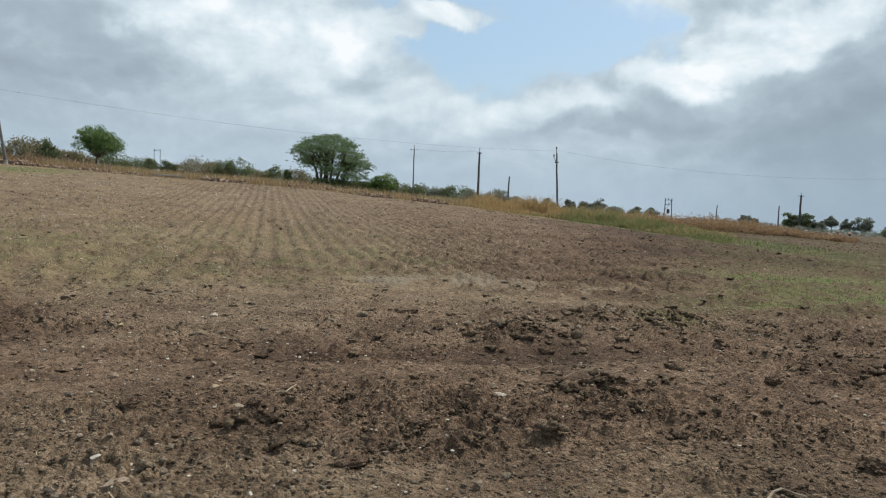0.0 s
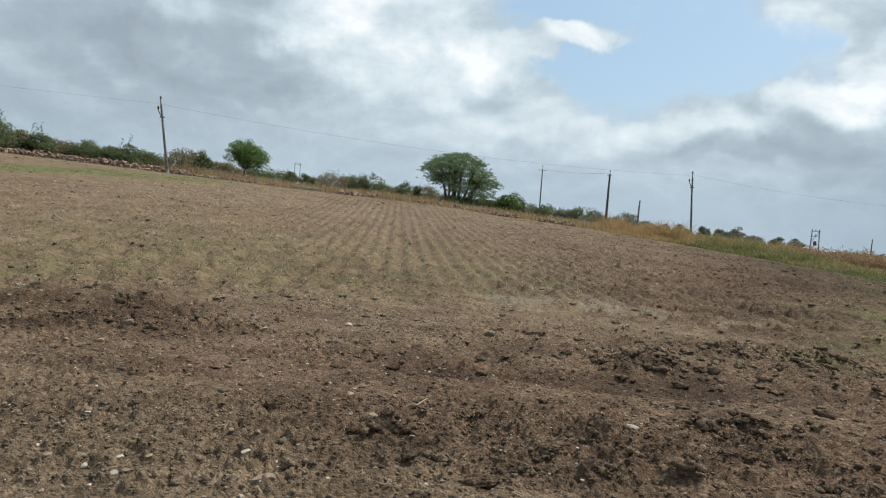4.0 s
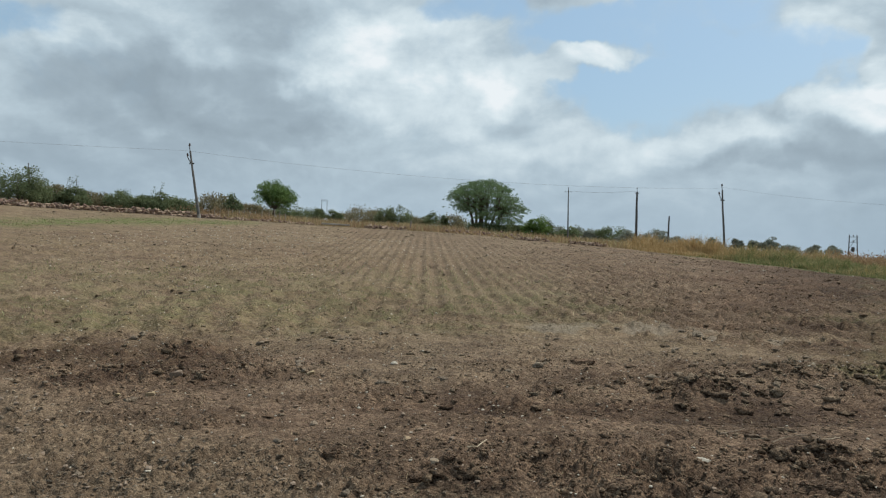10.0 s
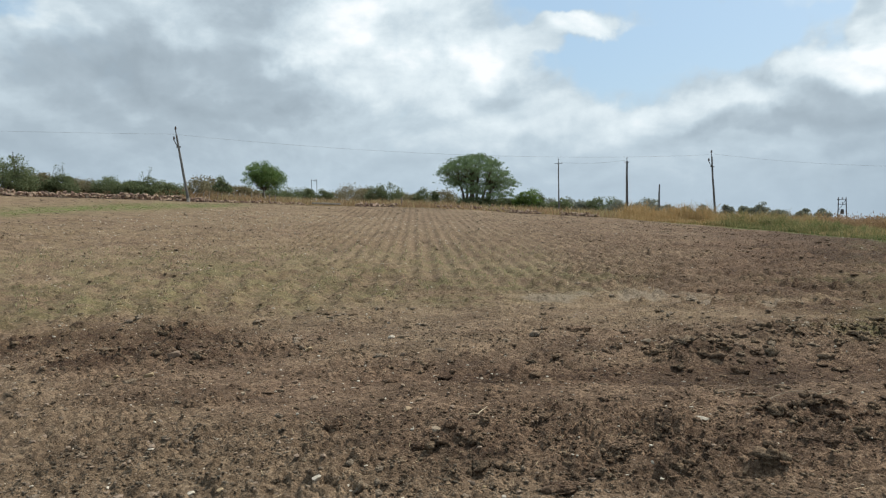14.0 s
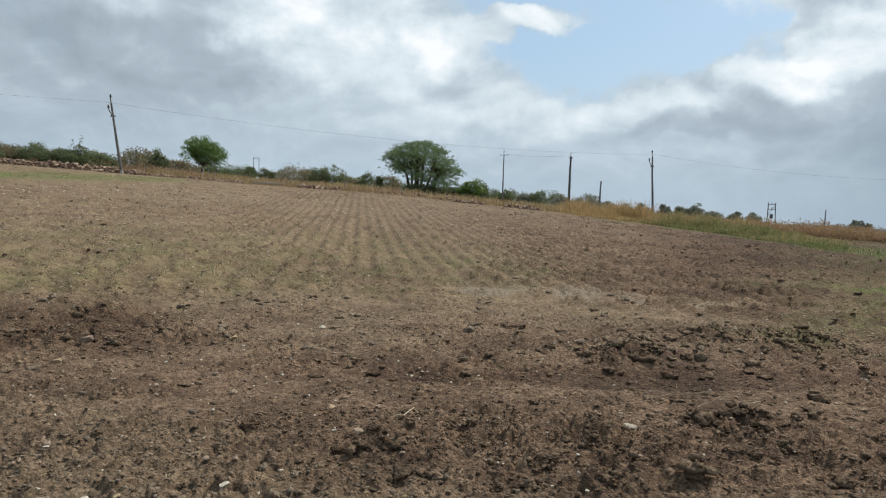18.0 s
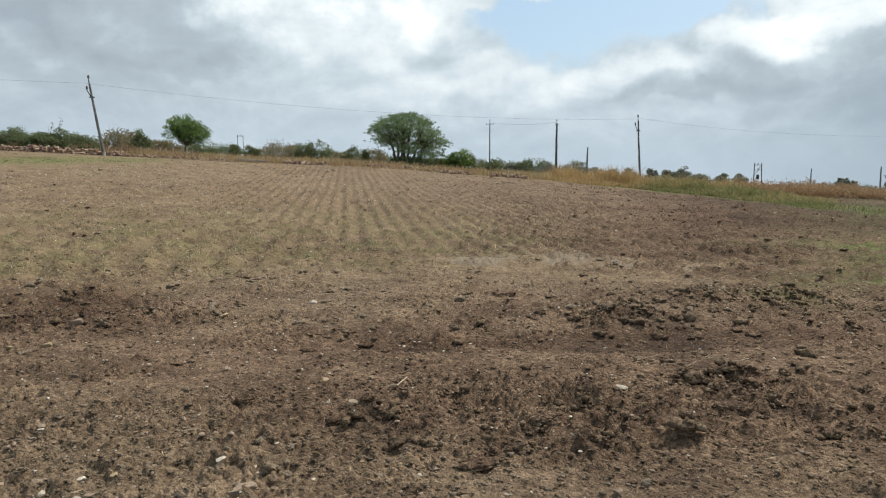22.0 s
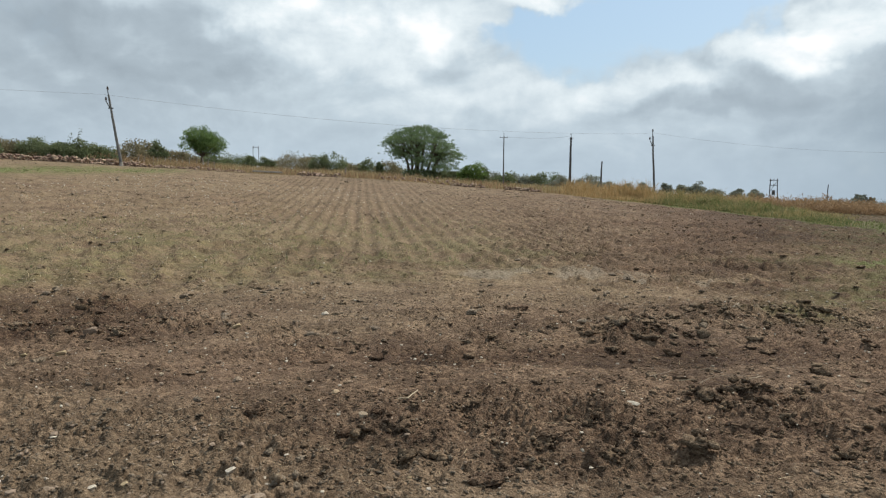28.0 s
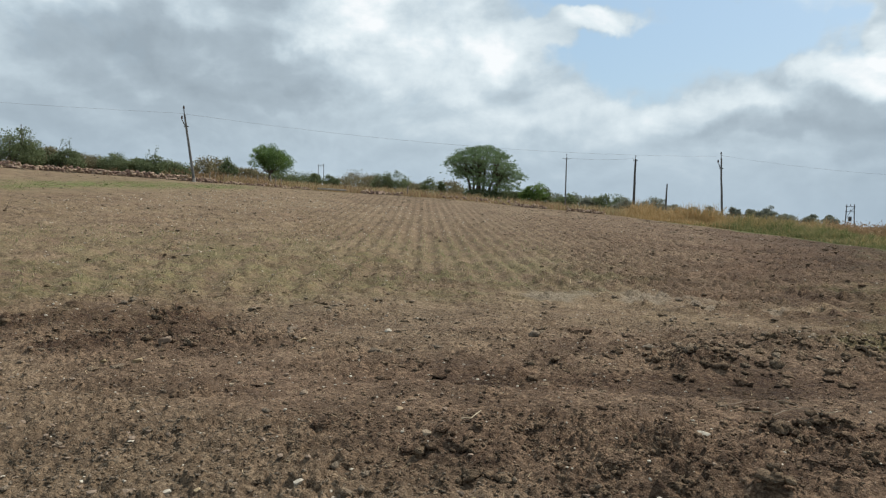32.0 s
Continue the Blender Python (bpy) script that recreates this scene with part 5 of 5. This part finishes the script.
x, y, r = green_cover(60000, -62, -12, 9.0, 34.0, 0.62)
h = g.uniform(0.006, 0.020, len(x)) * (0.6 + 1.4 * fbm(x * 0.9, y * 0.9, 2, 69))
blades("short_green_grass", g, x, y, h, 0.006, GRASS_GREEN, "short green grass patches on bare soil", 2.6, True)
x, y, r = green_cover(30000, -40, -4, 34.0, 72.0, 0.5)
blades("edge_green_grass", g, x, y, g.uniform(0.04, 0.16, len(x)), 0.02, GRASS_GREEN, "low green grass at the field edge")
x, y, r = green_cover(26000, 26, 60, 36.0, 62.0, 0.4)
blades("strip_green_grass", g, x, y, g.uniform(0.015, 0.05, len(x)), 0.02, GRASS_GREEN, "narrow green grass strip across the upper field")

# seedlings and stubble in the rows
x, y, az, r = scatter(g, 15000, -6, 44, lambda a: 11.0 + 0 * a, lambda a: 36.0 + 0 * a)
q = zones(x, y)
phase = q["furrow"]
keep = (q["rows"] > 0.2) & (phase > 0.1) & (g.random(len(x)) < 0.25 + 0.75 * q["straw"])
blades("row_stubble", g, x[keep], y[keep], g.uniform(0.02, 0.06, keep.sum()), 0.008, STRAW, "dry straw stubble along the seed rows", 1.6, True)
x, y, az, r = scatter(g, 26000, 4, 46, lambda a: 13.0 + 0 * a, lambda a: 26.0 + 0 * a)
q = zones(x, y)
keep = (fbm(x * 0.5, y * 0.5, 3, 33) * (0.7 + 0.6 * fbm(x * 3, y * 3, 2, 34)) > 0.46) & (q["furrow"] > 0.0) & (g.random(len(x)) < 0.14)
blades("row_seedlings", g, x[keep], y[keep], g.uniform(0.015, 0.045, keep.sum()), 0.012, SPROUT, "young green seedlings coming up in the rows", 1.8, True)

# ---------------------------------------------------------------- clods and loose stones
ICO = []
for sub in (1, 2):  # 20 and 80 faces
    bm = bmesh.new()
    bmesh.ops.create_icosphere(bm, subdivisions=sub, radius=1.0)
    ICO.append((np.array([v.co[:] for v in bm.verts]), np.array([[v.index for v in f.verts] for f in bm.faces])))
    bm.free()


def lumps(name, rng, x, y, size, mat, label, fine=False, flat=0.65, sink=0.25, rough=0.34, category="clods", lift=0.0):
    """Loose lumps of many shapes, half sunk in the soil."""
    V, F = ICO[int(fine)]
    n, m = len(x), len(V)
    z = land(x, y) + relief(x, y)[0] + lift
    k = rng.uniform(0, 6.28, (n, 3))
    d = V[None] * (1 + rough * (np.sin(V[None, :, 0] * 3.1 + k[:, :1]) * np.cos(V[None, :, 1] * 2.7 + k[:, 1:2]) + 0.6 * np.sin(V[None, :, 2] * 5.3 + k[:, 2:] + V[None, :, 0] * 4)))[..., None]
    d = d * (1 + rng.uniform(-0.27, 0.27, (n, m, 1)))
    d = d * np.stack([rng.uniform(0.8, 1.4, n), rng.uniform(0.7, 1.1, n), flat * rng.uniform(0.7, 1.3, n)], -1)[:, None]
    a = rng.uniform(0, 6.28, n)
    c, s = np.cos(a)[:, None], np.sin(a)[:, None]
    d = np.stack([d[..., 0] * c - d[..., 1] * s, d[..., 0] * s + d[..., 1] * c, d[..., 2]], -1) * (size[:, None, None] * 0.5)
    p = d + np.stack([x, y, z + size * 0.5 * flat * (1 - 2 * sink)], -1)[:, None]
    f = (F[None] + (np.arange(n) * m)[:, None, None]).reshape(-1, 3)
    ob = fast_mesh(name, p.reshape(-1, 3), f, mat, mat is SOIL)
    if mat is SOIL:
        q = zones(x, y)
        for key in ("wet_dark", "dust_pale", "green", "straw"):
            # lumps coloured paler at random, standing in for their sunlit tops
            val = np.repeat(q[key] * {"green": 0.3, "wet_dark": 0.2}.get(key, 1.0) + (rng.uniform(0.0, 0.9, n) if key == "dust_pale" else 0), m)
            ob.data.attributes.new(key, "FLOAT", "POINT").data.foreach_set("value", val.astype(np.float32))
    return tagged(ob, label, category, "", "stuff")


ICO.append((np.array([(1, 0, 0), (-1, 0, 0), (0, 1, 0), (0, -1, 0), (0, 0, 1), (0, 0, -1.0)]), np.array([(0, 2, 4), (2, 1, 4), (1, 3, 4), (3, 0, 4), (2, 0, 5), (1, 2, 5), (3, 1, 5), (0, 3, 5)])))


def pick(rng, n, x0, x1, y0, y1, weight):
    x, y = rng.uniform(x0, x1, n), rng.uniform(y0, y1, n)
    q = zones(x, y)
    keep = rng.random(n) < weight(q, x, y)
    return x[keep], y[keep]


c = np.random.default_rng(9)
x, y = pick(c, 150000, -9, 10, 1.8, 14.0, lambda q, x, y: (np.abs(x) < 1.2 * y + 1.0) * q["rough"] ** 1.5 * 0.22 * np.clip(1 - 2 * q["green"], 0, 1))
lumps("small_clods", c, x, y, c.gamma(2.0, 0.014, len(x)).clip(0.010, 0.065), SOIL, "small dark clods of freshly ploughed earth", False, 0.55, 0.42)
t = np.append(np.sqrt(c.uniform(1.9**2, 10.0**2, 26000)), np.sqrt(c.uniform(1.9**2, 5.2**2, 24000)))
az = np.radians(c.uniform(-62, 58, len(t)))
x, y = -np.sin(az) * t, np.cos(az) * t
lumps("soil_crumbs", c, x, y, c.gamma(1.8, 0.0075, len(x)).clip(0.006, 0.035) * (0.8 + 0.05 * t), SOIL, "loose crumbs of ploughed brown earth", 2, 0.6, 0.38)
x, y = pick(c, 11000, -9, 11, 2.2, 15.0, lambda q, x, y: (np.abs(x) < 1.2 * y + 1.0) * ease(q["rough"], 0.30, 0.95) * 0.42 * (1 - 0.5 * ease(q["r"], 7, 11)))
big = c.gamma(2.6, 0.026, len(x)).clip(0.03, 0.17)
lumps("large_clods", c, x, y, big * 0.75, SOIL, "large dark clods of freshly ploughed earth", True, 0.60, 0.42)
k = np.repeat(np.arange(len(x)), 6)
ang, off = c.uniform(0, 6.28, len(k)), np.sqrt(c.random(len(k)))
lumps("clod_heaps", c, x[k] + np.cos(ang) * off * big[k] * 0.75, y[k] + np.sin(ang) * off * big[k] * 0.75, big[k] * c.uniform(0.18, 0.5, len(k)), SOIL, "crumbling heaps of dark ploughed earth", False, 0.8, 0.2, 0.4, "clods", big[k] * 0.22 * (1 - off**2))
mx, my = pick(c, 5200, -11, 9, 5.2, 17.0, lambda q, x, y: (np.abs(x) < 0.85 * y + 1.0) * (0.10 + 0.55 * ease(fbm(x * 0.9, y * 0.9, 3, 151), 0.46, 0.66)) * np.clip(1 - 2 * q["green"], 0, 1) * (1 - 0.5 * q["tan"]) * (1 - 0.7 * ease(q["r"], 9, 13)))
lumps("scattered_clods", c, mx, my, c.gamma(3.0, 0.020, len(mx)).clip(0.035, 0.14), SOIL, "crumbly brown clods scattered over the smoother soil", True, 0.45, 0.42, 0.4)
x, y = np.append(c.normal(0.95, 0.36, 80), c.normal(2.7, 0.65, 80)), np.append(c.normal(7.35, 0.28, 80), c.normal(8.4, 0.3, 80))
lumps("ridge_clods", c, x, y, c.gamma(3.0, 0.022, len(x)).clip(0.04, 0.12), SOIL, "heaped dark clods along a plough ridge", True, 0.7, 0.35, 0.4)
x, y = pick(c, 200000, -44, 40, 9.0, 60, lambda q, x, y: (0.25 + 0.6 * ease(fbm(x * 0.9, y * 0.9, 3, 73), 0.42, 0.65)) * np.maximum(q["inside"], q["az"] < -16) * (0.5 + 0.5 * ease(40 - y, 0, 20)) * (0.4 + 0.6 * ease(q["r"], 11, 16)) * (1 - 0.6 * q["tan"]) * np.clip(1 - 2 * q["green"], 0, 1) * (0.5 + 0.45 * ease(-q["az"], -6, 8)) * (np.abs(x) < 0.9 * y + 2))
lumps("field_clods", c, x, y, c.gamma(1.6, 0.019, len(x)).clip(0.02, 0.12) * (0.75 + 0.026 * y), SOIL, "clods scattered over the seed rows", 2, 0.55, 0.40)
x, y = pick(c, 9000, -7, 7, 1.8, 9.5, lambda q, x, y: 0.10 + 0.8 * ease(4.6 - y - 0.35 * x, 0, 2.0))
lumps("gravel", c, x, y, c.gamma(1.8, 0.010, len(x)).clip(0.008, 0.05), STONE, "small grey and tan pebbles strewn on the soil", False, 0.6, 0.2, 0.2, "pebbles")
x, y = pick(c, 9000, -8, 9, 1.9, 11, lambda q, x, y: 0.35 + 0 * x)
lumps("pale_grit", c, x, y, c.gamma(2.0, 0.006, len(x)).clip(0.006, 0.028), PALE_STONE, "pale grit and tiny stones strewn over the soil", False, 0.6, 0.2, 0.2, "pebbles")
x, y = pick(c, 9000, -26, 18, 5.0, 45, lambda q, x, y: (0.04 + 0.5 * ease(q["az"], 4, 22)) * (np.abs(x) < 0.9 * y + 1) * np.clip(1.2 - q["green"], 0, 1))
lumps("pale_pebbles", c, x, y, c.gamma(2.0, 0.012, len(x)).clip(0.01, 0.04) * (0.6 + 0.045 * y), PALE_STONE, "pale limestone pebbles strewn over the field", False, 0.6, 0.2, 0.2, "pebbles")

SHAPES = {m: [rock_mesh("stone", 700 + k, m, 0.72, 2, 0.4) for k in range(3)] for m in (STONE, PALE_STONE, OCHRE_STONE)}
SHAPES[SOIL] = [clod_mesh("clod", 740 + k, SOIL) for k in range(6)]


def loose(name, x, y, size, mat, label, k=0, turn=0.0, tall=1.0, stretch=1.0, category="stone", group="loose stones"):
    ob = new(name, SHAPES[mat][k % len(SHAPES[mat])])
    ob.matrix_world = Matrix.Translation((x, y, ground_z(x, y) + size * 0.06 * tall)) @ pose(0, 0, 0, 4, -5, turn) @ Matrix.Diagonal((size * stretch, size, size * tall, 1))
    return tagged(ob, label, category, group)


loose("flat_stone", 0.65, 4.89, 0.13, PALE_STONE, "flat pale angular stone lying on dark soil", 0, 20, 0.5, 1.1)
loose("stone", -4.40, 6.50, 0.17, STONE, "large grey stone half sunk in dark soil", 1, 10, 1.3, 1.0)
loose("stone", -3.15, 7.15, 0.13, OCHRE_STONE, "pale tan stone on bare soil", 2, 40, 1.2, 1.0)
loose("stone", -2.47, 8.15, 0.13, PALE_STONE, "small white stone on bare soil", 0, 80, 0.8)
loose("stone", -2.29, 2.59, 0.15, OCHRE_STONE, "flat ochre stone on gravelly soil", 1, 15, 0.7, 1.3)
loose("stone", -3.05, 2.75, 0.13, PALE_STONE, "pale crumbly stone on gravelly soil", 2, 55, 0.8, 1.1)
loose("stone", -3.83, 3.43, 0.19, STONE, "grey angular stone on gravelly soil", 0, 35, 1.0)
loose("stone", -2.16, 3.16, 0.075, OCHRE_STONE, "small ochre stone on gravelly soil", 2, 0, 0.8, 1.2)
loose("stone", -2.45, 3.25, 0.10, STONE, "small grey stone on gravelly soil", 0, 60, 0.8, 1.2)
loose("stone", -4.25, 5.85, 0.11, OCHRE_STONE, "small tan stone on dark soil", 1, 5, 1.1, 1.1)
loose("stone", -4.45, 5.65, 0.07, OCHRE_STONE, "rounded tan stone on dark soil", 2, 5, 0.9)
loose("stone", 0.55, 7.85, 0.13, STONE, "grey stone in a heap of clods", 0, 5, 0.8, 1.2)
loose("stone", 1.26, 8.3, 0.15, STONE, "grey stone in a heap of clods", 1, 75, 0.8, 1.2)
for i, (x, y, s, mat, word) in enumerate((
    (-2.55, 3.38, 0.085, PALE_STONE, "pale grey"), (-2.25, 3.30, 0.095, PALE_STONE, "pale cream"), (-2.07, 3.31, 0.075, OCHRE_STONE, "ochre"), (-2.34, 3.15, 0.085, PALE_STONE, "pale cream"), (-2.95, 5.25, 0.07, STONE, "grey"),
    (-1.45, 4.98, 0.10, OCHRE_STONE, "reddish tan"), (-0.9, 3.73, 0.045, OCHRE_STONE, "ochre"), (-2.77, 9.04, 0.09, PALE_STONE, "white"), (1.66, 7.37, 0.11, STONE, "brown grey"), (0.02, 3.79, 0.10, OCHRE_STONE, "tan"),
    (-2.68, 5.7, 0.09, STONE, "grey"), (-0.53, 5.94, 0.05, PALE_STONE, "pale"), (-2.31, 5.26, 0.13, STONE, "grey"), (-1.12, 4.46, 0.12, STONE, "flat grey"), (0.72, 7.6, 0.12, STONE, "grey"), (1.02, 7.75, 0.06, PALE_STONE, "white"),
    # the last, yellow piece is a stone shape standing for a leaf
    (-1.9, 3.05, 0.06, STONE, "grey"), (-1.35, 2.95, 0.05, PALE_STONE, "pale"), (-0.7, 3.2, 0.06, PALE_STONE, "pale"), (-1.6, 3.6, 0.05, OCHRE_STONE, "ochre"), (-0.87, 3.64, 0.045, OCHRE_STONE, "yellow ochre"), (-0.67, 3.68, 0.05, OCHRE_STONE, "yellow ochre"), (-0.54, 3.46, 0.05, PALE_STONE, "round cream"), (-2.09, 3.03, 0.085, PALE_STONE, "pale"), (-2.34, 3.08, 0.07, STONE, "grey"), (-1.94, 2.96, 0.05, OCHRE_STONE, "yellow"),
)):
    loose("stone", x, y, s * 0.72, mat, f"small {word} stone lying on crumbly soil", i, 37 * i, 1.05, 1.0)
for i, (x, y, s, st, tall, turn) in enumerate(((1.26, 4.44, 0.2, 1.6, 0.9, -12), (-0.22, 8.7, 0.28, 1.3, 0.9, 5), (-1.16, 4.21, 0.17, 1.3, 1.1, 30), (-1.01, 4.45, 0.14, 1.1, 1.2, 70), (-1.85, 4.45, 0.14, 1.2, 1.1, 20), (2.6, 3.64, 0.24, 1.2, 1.2, 50), (3.5, 3.82, 0.16, 1.2, 1.0, 15), (1.0, 3.1, 0.20, 1.2, 1.0, 80), (-0.25, 3.62, 0.22, 1.7, 1.0, 5), (4.86, 3.0, 0.30, 1.5, 1.0, 10), (5.88, 5.0, 0.30, 1.3, 1.1, 40), (-5.1, 7.6, 0.24, 1.4, 0.9, 15), (-5.3, 7.0, 0.24, 1.2, 1.0, 60), (2.0, 3.35, 0.2, 1.3, 1.0, 25), (0.1, 4.25, 0.2, 1.4, 0.9, 0), (3.9, 4.6, 0.22, 1.3, 1.0, 35), (2.9, 5.4, 0.2, 1.2, 1.0, 10), (4.6, 4.1, 0.26, 1.2, 1.0, 90))):
    loose("earth_clod", x, y, s * 0.7, SOIL, "large dark crumbling earth clod with a shaded hollow", i, turn, tall, st, "clod", "large clods")


def stick(x, y, turn, length, rad, label, bend=0.1):
    rr = np.random.default_rng(int(abs(x) * 100 + abs(y) * 10))
    ob = thing("dry_stick", (x, y, ground_z(x, y) + rad + 0.02), label, "stick", "dry sticks", turn)
    v, f = tube(limb_path(rr, (-length / 2, 0, 0), (length / 2, 0, 0.02), bend, 6), np.linspace(rad, rad * 0.5, 6), 6)
    link_mesh("twig", v, f, STICK, ob)


loose("stone", -1.36, 3.18, 0.12, STONE, "long brown grey stone tipped up in gravelly soil", 1, 25, 1.1, 1.5)
# a stone shape standing for a bluish plastic scrap
loose("stone", -1.56, 3.43, 0.07, PALE_STONE, "bluish white plastic scrap, shaped as a stone chip, on gravelly soil", 2, 60, 0.9, 1.2)
for i, (x, y, s) in enumerate(((8.95, 11.75, 0.16), (9.05, 11.9, 0.12), (8.8, 11.65, 0.10), (8.55, 12.05, 0.08))):
    loose("stone", x, y, s, PALE_STONE, "pale stone lying in a small heap on the short turf", i, 50 * i, 0.9, 1.3)
for x, y, turn, length in ((8.45, 12.1, 10, 0.5), (8.6, 11.95, -20, 0.35), (8.35, 12.0, 35, 0.3)):
    stick(x, y, turn, length, 0.012, "bleached dry stick lying on the short turf", 0.15)
stick(1.85, 3.1, 20, 0.26, 0.009, "pale dry stick lying on the soil")
stick(-4.5, 7.0, 35, 0.5, 0.008, "thin pale dry stick lying on dark soil")
stick(-4.9, 6.6, 60, 0.25, 0.006, "thin pale dry stick lying on dark soil")
for x, y, turn, length in ((1.05, 5.55, -28, 0.30), (1.42, 5.52, 14, 0.42), (1.62, 5.62, 24, 0.26), (0.98, 5.68, 32, 0.24), (1.36, 5.75, -35, 0.16)):
    stick(x, y, turn, length, 0.0045, "thin bent dry twig tangled among the clods", 0.16)
stick(-1.30, 3.05, -55, 0.14, 0.005, "short pale straw stalk lying on gravelly soil", 0.05)
stick(3.1, 3.6, 40, 0.22, 0.006, "thin dry stick lying on the soil")
stick(-2.9, 2.55, 5, 0.4, 0.007, "thin tan dry stick on gravelly soil", 0.12)
stick(-0.9, 4.9, 55, 0.2, 0.006, "thin dry stick lying on the soil")
tw = np.random.default_rng(14)
x, y = tw.uniform(-6, 7, 700), tw.uniform(2, 10, 700)
n = len(x)
zz = land(x, y) + relief(x, y)[0] + 0.012
a, L, w = tw.uniform(0, 6.28, n), tw.uniform(0.015, 0.07, n), 0.0022
v = np.stack([np.stack([x - np.cos(a) * L - np.sin(a) * w, y - np.sin(a) * L + np.cos(a) * w, zz], -1), np.stack([x - np.cos(a) * L + np.sin(a) * w, y - np.sin(a) * L - np.cos(a) * w, zz], -1), np.stack([x + np.cos(a) * L, y + np.sin(a) * L, zz + tw.uniform(0, 0.02, n)], -1)], 1).reshape(-1, 3)
tagged(link_mesh("straw_bits", v, np.arange(n * 3).reshape(n, 3), STRAW), "bits of dry straw strewn on the soil", "straw", "", "stuff")
